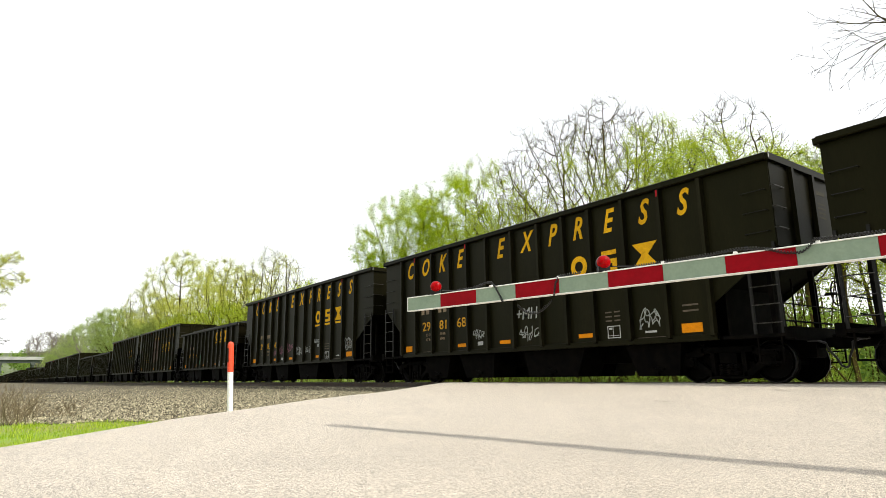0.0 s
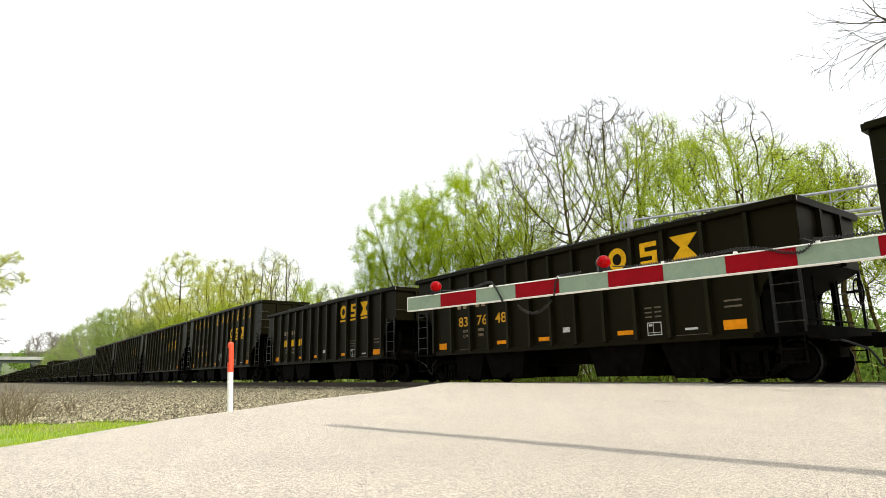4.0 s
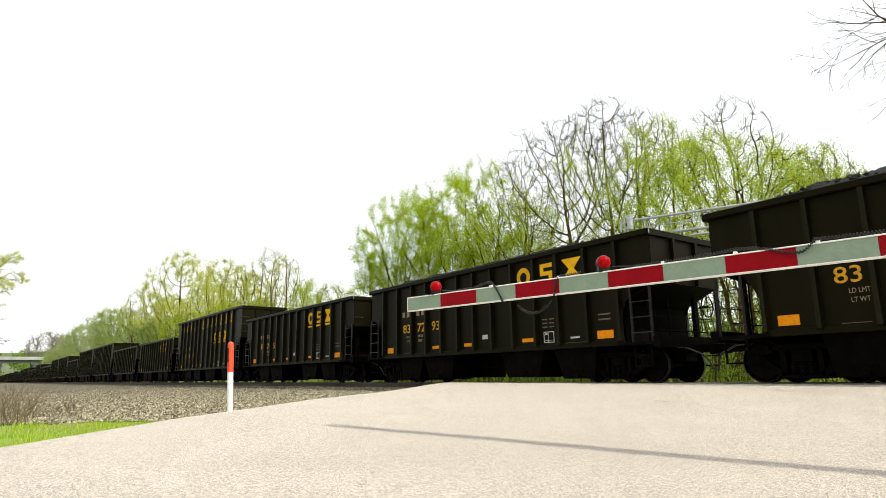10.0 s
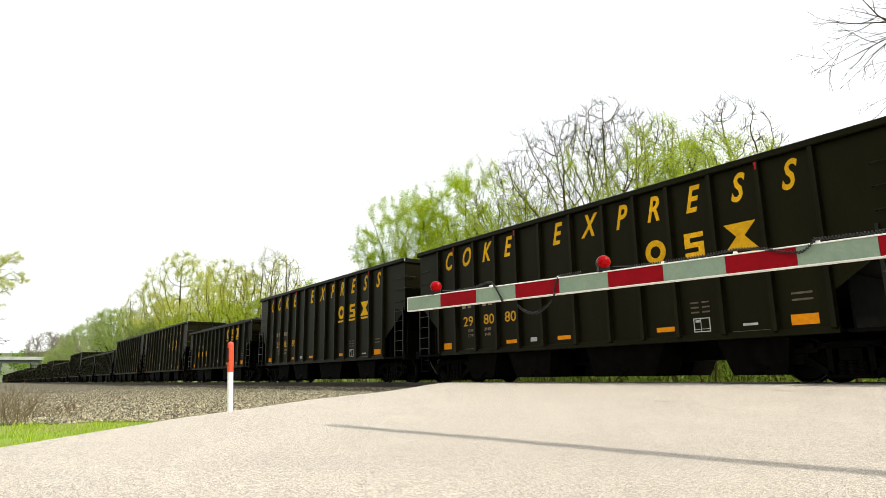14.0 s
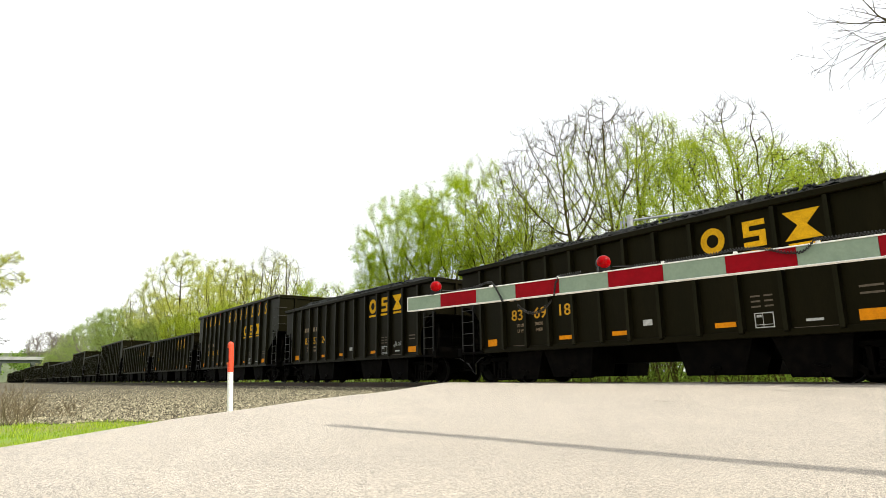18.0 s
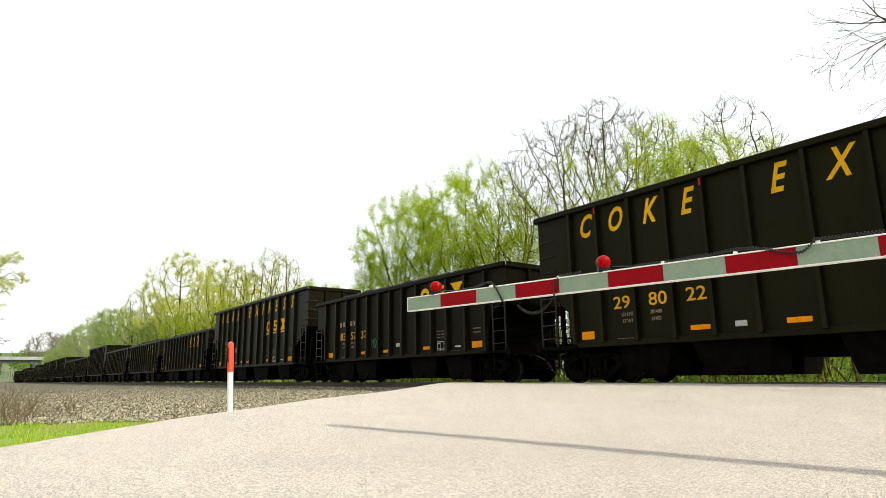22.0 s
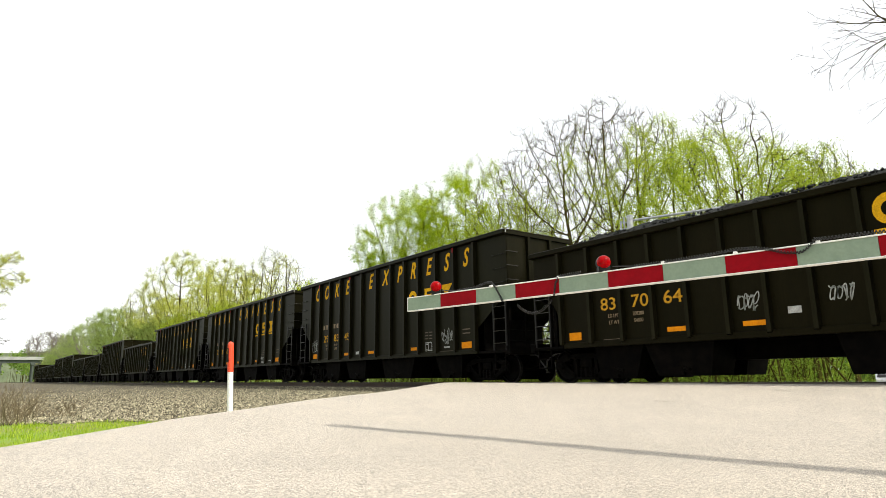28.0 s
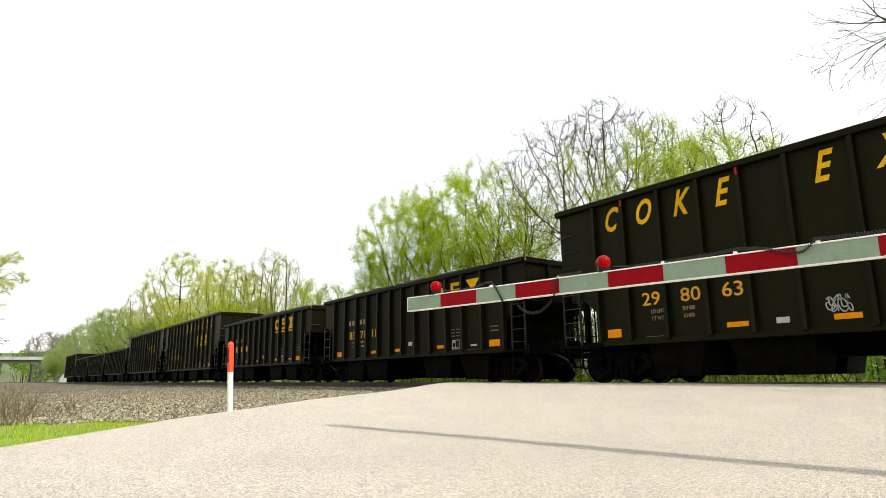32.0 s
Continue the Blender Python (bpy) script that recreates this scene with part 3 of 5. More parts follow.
def tree(seed, x, y, height, half, label, leaf_mat, leaves, leaf, stems=3, base=0.25, n=700, bark=None, top=1.1, thin=0.008, twig=0.55, droop=0.0,
         up=0.03, lumps=-0.12, clump=0.4, wander=0.08, twigs=1.6, spread=0.3, grain=0.016, scatter=0.10, wide=0.5):
    """A whole tree: stems, limbs and twigs grown through its crown, and its young leaves."""
    rng, bark = np.random.default_rng(seed), bark or BARK
    lines = []
    for k in range(stems):
        a, out = 6.28319 * (k + rng.uniform(-0.2, 0.2)) / stems, half * spread * (rng.uniform(0.5, 1.0) if stems > 1 else 0.1)
        m = max(4, int(height * base / 0.4))
        lines.append([(math.cos(a) * out * (i / m) ** 1.6 + 0.05 * math.sin(i * 1.3 + k), math.sin(a) * out * (i / m) ** 1.6, -0.3 + (height * base * 1.15 + 0.3) * i / m) for i in range(m + 1)])
    step = grain * height
    pos, parent = grow(rng, crown_cloud(rng, height, half, base, n, lumps, seed, wide), lines, step, step * 1.6, up, wander)
    r = limb_radii(parent, thin)
    limb = np.nonzero(parent >= 0)[0]
    a, b, ra, rb = pos[parent[limb]], pos[limb], np.minimum(r[parent[limb]], r[limb] * 1.35), r[limb]
    # twigs on the thin limbs
    ends = limb[r[limb] < thin * 3.2]
    ends = np.repeat(ends, rng.poisson(twigs, len(ends)))
    along = unit(pos[ends] - pos[parent[ends]])
    away = unit(pos[ends] * np.array((1, 1, 0.6)) - np.array((0, 0, height * 0.3)))
    way = unit(along * 0.7 + away * 0.45 + rng.normal(0, 0.5, along.shape) + np.array((0, 0, 0.22 - droop)))
    length = twig * rng.uniform(0.35, 1.1, len(ends))[:, None]
    mid = pos[ends] + way * length * 0.5
    way2 = unit(way + rng.normal(0, 0.28, way.shape) + np.array((0, 0, 0.12 - droop * 1.6)))
    tip = mid + way2 * length * 0.5
    m = len(ends)
    q = np.full(m, thin * 0.75)
    t = thing("tree", label, "tree")
    t.matrix_basis = pose(x, y, ground_z(y) - 0.08)
    part("trunk", rods_mesh("trunk", np.concatenate([a, pos[ends], mid]), np.concatenate([b, mid, tip]), np.concatenate([ra, q, q * 0.8]),
                            np.concatenate([rb, q * 0.8, q * 0.45]), bark), bark, t, "bark-covered stems, limbs and twigs")
    # leaves in uneven clumps along the twigs
    w = np.exp(np.array([clump * 4.5 * noise.noise(Vector(p) * (1.7 / half) + Vector((seed, 0, 5))) for p in mid]))
    w *= (tip[:, 2] < height * top * (1 + 0.1 * rng.normal(size=m))) + 0.02
    pick = rng.choice(m, leaves, p=w / w.sum())
    f = rng.uniform(0, 2.1, (leaves, 1))
    pts = np.where(f < 1, pos[ends][pick] + (mid - pos[ends])[pick] * f, mid[pick] + (tip - mid)[pick] * (f - 1)) + rng.normal(0, scatter, (leaves, 3))
    part("crown", leaf_mesh(rng, pts, leaf, leaf_mat), leaf_mat, t, "young leaves")
    return t


def side_tree(seed, x, y, height, r, limbs, label, leaf_mat, leaves, leaf, kids, top=1.1, **kw):
    """A trunk whose long side limbs reach to given places."""
    rng = np.random.default_rng(seed)
    wood = Wood(rng, kids, **kw)
    wood.scale = np.array((1.0, 1.0, 1.0))
    z0 = ground_z(y) - 0.08
    wood.rod((0, 0, -0.3), (0, 0, height * 0.5), r, r * 0.8)
    wood.rod((0, 0, height * 0.5), (0, 0, height), r * 0.8, r * 0.3)
    for z, ex, ey, ez, rr in limbs:
        a, b = Vector((0, 0, z)), Vector((ex - x, ey - y, ez - z0))
        wood.limb(a, (b - a).normalized(), (b - a).length, rr)
    t = thing("tree", label, "tree")
    t.matrix_basis = pose(x, y, z0)
    part("trunk", wood.mesh(BARK), BARK, t, "bark-covered trunk and limbs")
    part("crown", leaf_mesh(rng, wood.leaves(leaves, 0.05, height * 0.45, height * top), leaf, leaf_mat), leaf_mat, t, "young leaves")
    return t


def make_trees():
    leafy = "tree with fresh yellow-green spring leaves beyond the track"
    bare = "tall tree with mostly bare branches and a few new leaves"
    # beyond the crossing: seed, x, y, height, half width, leaves, leaf colour, leaf limit, stems
    for seed, x, y, h, half, n, mat, top, stems in (
            (11, -40.2, 26.0, 15.2, 4.4, 40000, LEAF_GREEN, 1.1, 2), (12, -41.2, 25.0, 10.8, 2.6, 18000, LEAF_GREEN, 1.1, 3), (13, -38.2, 28.5, 13.4, 4.4, 28000, LEAF_GREEN, 1.1, 3),
            (14, -36.2, 27.0, 15.8, 4.4, 40000, LEAF_GREEN, 1.1, 2), (15, -33.0, 28.0, 16.6, 3.8, 26000, LEAF_GREEN, 1.0, 2), (16, -30.9, 30.0, 16.3, 4.0, 7500, LEAF, 0.8, 1),
            (17, -29.4, 27.5, 13.0, 3.8, 15000, LEAF, 1.0, 2), (19, -25.4, 29.0, 17.3, 5.0, 6500, LEAF, 0.72, 1),
            (21, -21.6, 28.0, 16.7, 3.8, 6800, LEAF, 0.78, 1), (22, -21.6, 31.0, 17.0, 3.6, 6000, LEAF, 0.80, 1),
            (24, -17.6, 27.0, 13.8, 3.2, 19000, LEAF, 1.0, 2), (25, -14.5, 27.5, 12.0, 4.3, 40000, LEAF, 1.1, 2),
            (26, -14.3, 28.5, 14.2, 2.6, 5500, LEAF, 0.74, 1), (28, -12.0, 29.0, 10.9, 2.6, 18000, LEAF, 1.1, 1), (29, -10.9, 30.0, 10.9, 1.7, 9000, LEAF, 1.1, 1),
            (30, -10.3, 32.0, 10.0, 2.8, 12000, LEAF, 1.1, 2), (60, -8.8, 33.0, 10.1, 3.2, 14000, LEAF, 1.1, 2),
            (61, -16.4, 34.0, 10.4, 4.0, 14000, LEAF, 1.1, 3), (62, -26.5, 34.0, 11.5, 4.0, 14000, LEAF, 1.1, 3), (63, -34.5, 32.0, 12.0, 3.8, 18000, LEAF_GREEN, 1.1, 3)):
        sparse = n < 10000
        tree(seed, x, y, h, half, bare if sparse else leafy, mat, int(n * (1.1 if mat is LEAF_GREEN else 1.0)), 0.055 if mat is LEAF_GREEN else 0.048, stems, 0.42 if sparse else 0.4, 600 if seed == 26 else 1500 if sparse else 900, top=top, up=0.07,
             thin=0.0115, twig=0.62 if sparse else 0.6, lumps=-0.14 if sparse else -0.12, twigs=1.5 if sparse else 1.0, grain=0.016 if sparse else 0.019, scatter=0.10 if sparse else 0.16, wide=0.55 if sparse else 0.45, clump=0.4 if sparse else 0.28)
    # down the line
    pale = "willow-like tree in pale spring leaf beside the line"
    for seed, x, y, h, half, n, mat, dr, stems in (
            (31, -100.0, 24.0, 20.3, 6.2, 22000, LEAF_PALE, 0.15, 1), (32, -80.8, 24.5, 16.2, 4.6, 17000, LEAF_PALE, 0.2, 1), (33, -67.0, 25.0, 15.4, 4.2, 5000, LEAF_PALE, 0.0, 2),
            (34, -58.6, 24.0, 12.9, 2.7, 2500, LEAF_PALE, 0.0, 1), (35, -53.2, 23.5, 10.2, 1.7, 6000, LEAF_GREEN, 0.0, 1), (36, -79.5, 27.5, 14.6, 4.6, 15000, LEAF_PALE, 0.2, 2),
            (37, -92.0, 26.0, 14.4, 5.0, 16000, LEAF_PALE, 0.1, 2), (38, -112.0, 25.0, 14.6, 5.6, 15000, LEAF_PALE, 0.1, 2), (39, -127.0, 24.0, 18.2, 5.0, 6000, LEAF_PALE, 0.0, 2),
            (42, -139.0, 23.0, 15.2, 6.5, 15000, LEAF_FAR, 0.0, 2), (43, -154.0, 23.0, 16.4, 6.6, 15000, LEAF_FAR, 0.0, 2), (44, -190.0, 24.0, 16.0, 8.0, 12000, LEAF_FAR, 0.0, 2),
            (45, -225.0, 25.0, 15.0, 9.0, 9000, LEAF_FAR, 0.0, 2), (46, -119.0, 22.5, 10.8, 5.2, 14000, LEAF_FAR, 0.0, 3), (47, -103.0, 22.5, 10.3, 5.0, 15000, LEAF_FAR, 0.0, 3),
            (48, -88.0, 22.5, 9.7, 4.4, 15000, LEAF, 0.0, 3), (49, -74.0, 23.0, 9.4, 4.2, 14000, LEAF, 0.0, 3), (70, -63.0, 23.0, 8.8, 3.6, 13000, LEAF, 0.0, 3),
            (71, -49.0, 24.5, 8.8, 3.2, 12000, LEAF_GREEN, 0.0, 3), (73, -248.0, 21.0, 10.5, 5.0, 12000, LEAF_FAR, 0.0, 3), (74, -262.0, 23.0, 12.0, 5.5, 9000, LEAF_FAR, 0.0, 3)):
        tree(seed, x, y, h, half, pale if mat is LEAF_PALE else leafy, mat, int(n * 1.5), 0.03 - x * 0.0005, stems, 0.26, 800, bark=BARK if x > -170 else BARK_HAZED, thin=0.010 - x * 0.00009,
             twig=0.7 - x * 0.003, droop=dr, twigs=0.9, clump=0.28, lumps=-0.2, grain=0.02, scatter=0.1 - x * 0.001)
    for seed, x, y, h, half in ((40, -385.0, 27.0, 26.0, 11.0), (41, -410.0, 42.0, 27.0, 12.0), (72, -360.0, 33.0, 23.0, 10.0)):
        tree(seed, x, y, h, half, "bare grey-brown tree far down the line", LEAF_PALE, 300, 0.3, 3, 0.2, 600, bark=BARK_HAZED, thin=0.06, twig=2.2, lumps=-0.4, grain=0.02, twigs=2.5)
    # this side of the line, and the one whose twigs hang into the sky
    side_tree(51, -25.0, -3.2, 7.0, 0.16, ((3.2, -25.0, 0.55, 4.35, 0.06), (3.6, -25.4, 0.4, 4.7, 0.05), (2.6, -25.0, 0.50, 2.95, 0.035), (1.6, -25.0, 0.42, 1.6, 0.035), (1.2, -25.2, 0.35, 1.15, 0.03)),
              "roadside tree in pale spring leaf", LEAF_PALE, 26000, 0.023, (8, 6, 4, 0, 0), spread=0.6, thin=0.007, rise=0.2)
    side_tree(52, -1.2, 20.0, 15.0, 0.2, ((9.7, -6.9, 20.0, 10.35, 0.075), (10.5, -7.2, 20.2, 9.6, 0.065), (10.4, -6.6, 19.8, 9.3, 0.035), (10.5, -6.1, 20.1, 9.05, 0.03), (9.7, -5.7, 20.0, 8.0, 0.02),
                                          (10.6, -5.5, 20.0, 11.2, 0.03), (10.2, -1.5, 20.0, 14.5, 0.06), (9.0, 4.0, 20.0, 12.0, 0.06)),
              "leafless tree with long side limbs reaching over the crossing", LEAF, 20, 0.03, (10, 3, 0, 0, 0), spread=0.6, thin=0.0075, wander=1.1, droop=0.35, rise=0.0)
    make_undergrowth()


def make_undergrowth():
    """Low thicket beyond the track, far wood and hillside: leaves and stems that nobody could count."""
    rng = np.random.default_rng(77)
    pts, tall, stems = [], [], Shape()
    for _ in range(520):
        x = -rng.uniform(-14, 75) if rng.random() < 0.75 else -rng.uniform(75, 230)
        y = rng.uniform(22.5, 34) if x < -8 else rng.uniform(27, 42)
        if inside_road(x, y, -1.2):
            continue
        h = rng.uniform(1.0, 3.8)
        for _ in range(2):
            r = rng.uniform(0.012, 0.06)
            stems.rod((x + rng.normal(0, 0.4), y + rng.normal(0, 0.4), -0.6), (x + rng.normal(0, 1.3), y + rng.normal(0, 1.0), h * rng.uniform(1, 1.8)), r, r * 0.4, 4)
        for _ in range(400):
            pts.append(Vector((x + rng.normal(0, 1.1), y + rng.normal(0, 1.0), ground_z(y) - 0.05 + abs(rng.normal(0, 0.5)) * h)))
    for _ in range(430):
        x, y = rng.uniform(-52, 12), rng.uniform(28, 41)
        if inside_road(x, y, -1.5):
            continue
        h = rng.uniform(3.5, 6.5)
        for _ in range(2):
            r = rng.uniform(0.015, 0.05)
            stems.rod((x + rng.normal(0, 0.3), y + rng.normal(0, 0.3), -0.6), (x + rng.normal(0, 1.4), y + rng.normal(0, 1.0), h * rng.uniform(0.7, 1.2)), r, r * 0.35, 4)
        for _ in range(240):
            tall.append(Vector((x + rng.normal(0, 0.9), y + rng.normal(0, 0.9), ground_z(y) + h * rng.uniform(0.05, 1.0))))
    t = thing("undergrowth", "thicket of green undergrowth and thin stems along the far side", "undergrowth", kind="stuff", me=leaf_mesh(rng, pts, 0.038, THICKET))
    part("thicket_crown", leaf_mesh(rng, tall, 0.10, THICKET), THICKET, t, "leaves of the taller bushes")["kind"] = "stuff"
    part("stem", quick_mesh("stem", stems.v, stems.f, BARK), BARK, t, "thin grey stems")["kind"] = "stuff"
    pts, small, stems = [], [], Shape()
    for k in range(620):
        x, y = (-rng.uniform(400, 620), rng.uniform(-130, 110)) if k < 420 else (rng.uniform(-75, 30), rng.uniform(116, 140))
        if abs(y - 14.4) < 7 and x > -610:
            continue
        base, h = max(0, (-x - 400) * 0.06) + ground_z(y), rng.uniform(7, 15)
        stems.rod((x, y, -3), (x, y, base + h), 0.2, 0.05, 4)
        for _ in range(70 if k < 420 else 220):
            (pts if k < 420 else small).append(Vector((x + rng.normal(0, 2.2), y + rng.normal(0, 2.2), base + h * rng.uniform(0.05, 1.0))))
    t = thing("far_woods", "hazy green woods beyond the overpass and the road", "woods", kind="stuff", me=leaf_mesh(rng, pts, 1.3, WOODS))
    part("wood_crown", leaf_mesh(rng, small, 0.5, WOODS), WOODS, t, "leaves of the nearer wood edge")["kind"] = "stuff"
    part("stem", quick_mesh("stem", stems.v, stems.f, BARK), BARK, t, "distant tree stems")["kind"] = "stuff"


def make_hill():
    """A low wooded ridge that closes the view down the line."""
    verts, faces = [], []
    ys = np.linspace(-700, 500, 121)
    for y in ys:
        top = 29 + 13 * math.sin(y * 0.006 + 0.6) + 5 * noise.noise(Vector((y * 0.03, 0, 2))) + 3 * noise.noise(Vector((y * 0.12, 0, 7)))
        verts += [(-900, y, -2), (-960, y, top * 0.55), (-1010, y, top)]
    for j in range(len(ys) - 1):
        for i in range(2):
            faces.append((3 * j + i, 3 * j + i + 1, 3 * j + i + 4, 3 * j + i + 3))
    thing("backdrop_hill", "hazy wooded ridge on the horizon", "hill", kind="structure", me=quick_mesh("backdrop_hill", verts, faces, RIDGE))


def make_brush():
    rng = np.random.default_rng(5)
    for x, y, h in ((-11.4, 0.45, 0.62), (-12.2, 0.5, 0.66), (-12.8, 0.75, 0.6), (-13.6, 0.3, 0.8), (-14.6, 0.75, 0.75), (-16.0, 0.5, 0.8), (-12.9, 1.25, 0.4), (-15.5, 1.6, 0.5)):
        s = Shape()
        for _ in range(28):
            a = rng.uniform(0, 6.28)
            p = Vector((rng.normal(0, 0.12), rng.normal(0, 0.12), 0))
            d = Vector((math.cos(a) * 0.5, math.sin(a) * 0.5, rng.uniform(0.5, 1.2))).normalized()
            for k in range(4):
                e = p + d * h * rng.uniform(0.15, 0.32)
                s.rod(p, e, 0.007 * (1 - 0.2 * k), 0.007 * (0.8 - 0.2 * k), 3)
                d = (d + Vector(rng.normal(0, 0.3, 3))).normalized()
                p = e
        t = thing("dry_bush", "leafless brown brush at the edge of the ballast", "bush", "dry brush", shape=s, mat=TWIG)
        t.location = (x, y, -0.46)


# ---------------------------------------------------------------- overpass
def make_bridge():
    b = thing("overpass", "concrete road overpass on dark steel girders crossing the line", "bridge")
    x0, x1 = -350.0, -340.0
    part("deck", Shape().box(x0, x1, -120, 30, 10.0, 10.4), CONCRETE, b)
    for x in (x0 + 0.15, x1 - 0.15):
        part("parapet", Shape().box(x - 0.15, x + 0.15, -120, 30, 10.4, 11.4), CONCRETE, b, "pale concrete parapet")
    for k in range(4):
        x = x0 + 1.0 + k * 2.65
        part("girder", Shape().box(x - 0.2, x + 0.2, -120, 30, 8.7, 10.0), GIRDER, b, "dark steel girder")
    for y in (-46.0, -20.0, 7.2, 19.4):
        pier = part("pier", Shape().box(x0 + 0.5, x1 - 0.5, y - 0.7, y + 0.7, 7.8, 8.7), GIRDER, b, "dark pier cap")
        for x in (x0 + 1.5, x1 - 1.5):
            part("column", Shape().lathe([(0.55, -1.0), (0.55, 7.8)], at=(x, y, 0), n=14), GIRDER, pier)
    part("abutment", Shape().box(x0, x1, 29.5, 34.0, -1.0, 10.0), CONCRETE, b)


# ---------------------------------------------------------------- marker post
def make_marker():
    y = 2.86
    x, z = -8.84, road_z(-8.76, 2.83)
    m = thing("marker_post", "white plastic marker post with an orange-red top", "marker post")
    m.matrix_basis = Matrix.Translation((x, y, z - 0.03)) @ Matrix.Rotation(radians(2.4), 4, Vector((0.8, -0.6, 0))) @ pose(0, 0, 0, 0, 0, 18)
    part("post", Shape().lathe([(0.038, -0.2), (0.039, 0.58)], n=18), POST_WHITE, m, "white lower tube", smooth=False)
    part("cap", Shape().lathe([(0.041, 0.545), (0.042, 0.93), (0.036, 0.95), (0.022, 0.966), (0.006, 0.972)], n=18), POST_RED, m, "orange-red upper sleeve")
    part("decal", Shape().box(-0.012, 0.012, -0.0445, -0.042, 0.68, 0.88), HOUSING, m, "small dark warning strip")


# ---------------------------------------------------------------- gate
ARM_AT = Vector((-4.402, 3.248, 0.595 + 0.245))
ARM_TURN = math.degrees(math.atan2(0.20723, 0.97829))


def make_gate():
    g = thing("crossing_gate", "lowered level crossing gate arm with red and silver stripes", "crossing gate")
    g.matrix_basis = Matrix.Translation(ARM_AT) @ pose(0, 0, 0, 0, -0.18, ARM_TURN) @ pose(0, 0.04, 0)
    u, h = 0.4064, 0.131
    for k in range(-1, 17):
        part("stripe", Shape().box(k * u + 0.001, (k + 1) * u - 0.001, -0.040, 0.0, 0.007, h - 0.007),
             STRIPE_RED if k % 2 == 0 else STRIPE_WHITE, g, "dark red reflective stripe" if k % 2 == 0 else "silver reflective stripe")
    # added core, hidden behind the stripes; its depth thickens the arm's shadow
    part("arm_core", Shape().box(-u, 17 * u, 0.0005, 0.15, 0.055, h - 0.012, 0.004), ALU, g, "unseen core added behind the stripes to widen the arm's shadow")
    part("lower_trim", Shape().box(-u - 0.002, 17 * u, -0.046, 0.004, 0.0, 0.008, 0.002), TRIM, g, "white lower edge rail")
    part("upper_trim", Shape().box(-u - 0.002, 17 * u, -0.046, 0.004, h - 0.009, h, 0.002), TRIM, g, "white upper edge rail")
    part("end_cap", Shape().box(-u - 0.008, -u, -0.044, 0.004, 0.0, h), TRIM, g)
    for x in (-0.085, 1.575, 5.2):
        lamp = part("lamp", Shape().box(-0.042, 0.042, -0.048, 0.035, -0.075, -0.03, 0.006).lathe(
            [(0.03, -0.026), (0.050, -0.026), (0.053, 0.0), (0.05, 0.024), (0.03, 0.032)], "y", n=20), HOUSING, g, "black lamp housing", at=(x, 0.0, h + 0.07))
        lamp.rotation_euler = (0, 0, radians(38))
        part("lens", Shape().lathe([(0.051, -0.026), (0.050, -0.04), (0.042, -0.058), (0.026, -0.070), (0.010, -0.075), (0.002, -0.0755)], "y", n=26), LENS, lamp, "red glass lens", smooth=True)
        part("rear_lens", Shape().lathe([(0.045, 0.03), (0.036, 0.046), (0.016, 0.054), (0.003, 0.055)], "y", n=22), LENS, lamp, "red glass lens", smooth=True)

    def cable(points, r, pitch, wire=0.0045):
        """A coiled cord along a line."""
        out, acc = [], 0.0
        for a, b in zip(points[:-1], points[1:]):
            a, b = Vector(a), Vector(b)
            n = max(2, int((b - a).length / pitch * 8))
            for i in range(n):
                acc += 6.28319 / 8
                out.append(a + (b - a) * (i / n) + Vector((0, math.cos(acc), math.sin(acc))) * r)
        return tube(out, wire, 4)

    def sag(a, b, drop, n=9):
        a, b = Vector(a), Vector(b)
        return [a + (b - a) * (i / n) + Vector((0, 0, -drop * 4 * (i / n) * (1 - i / n))) for i in range(n + 1)]

    top = h + 0.010
    part("cable", cable([(0.18, -0.01, top), (0.34, -0.012, top + 0.002), (0.42, -0.014, top + 0.016), (0.5, -0.016, top + 0.032), (0.57, -0.03, top + 0.026),
                         (0.63, -0.056, top - 0.03), (0.70, -0.058, top - 0.155)], 0.0078, 0.0175, 0.0044), RUBBER, g, "black coiled cord")
    part("cable", cable(sag((0.76, 0.06, -0.035), (1.09, 0.06, -0.02), 0.085), 0.009, 0.017, 0.0045), RUBBER, g, "black coiled cord hanging below the arm")
    part("cable", cable([(1.18, -0.058, -0.01), (1.20, -0.06, top - 0.05), (1.22, -0.03, top), (1.40, -0.012, top + 0.012)], 0.0078, 0.0175, 0.0044), RUBBER, g, "black coiled cord")
    part("cable", cable([(1.82, -0.012, top + 0.002), (2.1, -0.012, top + 0.004), (2.35, -0.012, top + 0.012), (2.5, -0.012, top + 0.022), (2.62, -0.03, top + 0.01),
                         (2.72, -0.056, top - 0.02)] + sag((2.72, -0.058, top - 0.02), (2.84, -0.06, top - 0.055), 0.008, 3) + sag((2.84, -0.06, top - 0.055), (2.95, -0.06, top + 0.01), 0.025, 5)
                        + [(2.98, -0.014, top + 0.014), (3.3, -0.012, top + 0.008), (5.1, -0.012, top + 0.006)], 0.0075, 0.0175, 0.0044), RUBBER, g, "black coiled cord")
    part("wire", tube([(0.0, -0.02, h + 0.03), (0.1, -0.02, top + 0.006), (0.2, -0.01, top)], 0.004), RUBBER, g)
    part("wire", tube([(1.66, -0.02, h + 0.03), (1.74, -0.02, top + 0.012), (1.84, -0.012, top)], 0.004), RUBBER, g)
    for x in (0.55, 1.21, 2.03, 2.5, 2.96):
        part("cable_clip", Shape().box(x - 0.01, x + 0.01, -0.03, 0.0, h, h + 0.016, 0.003), TRIM, g)
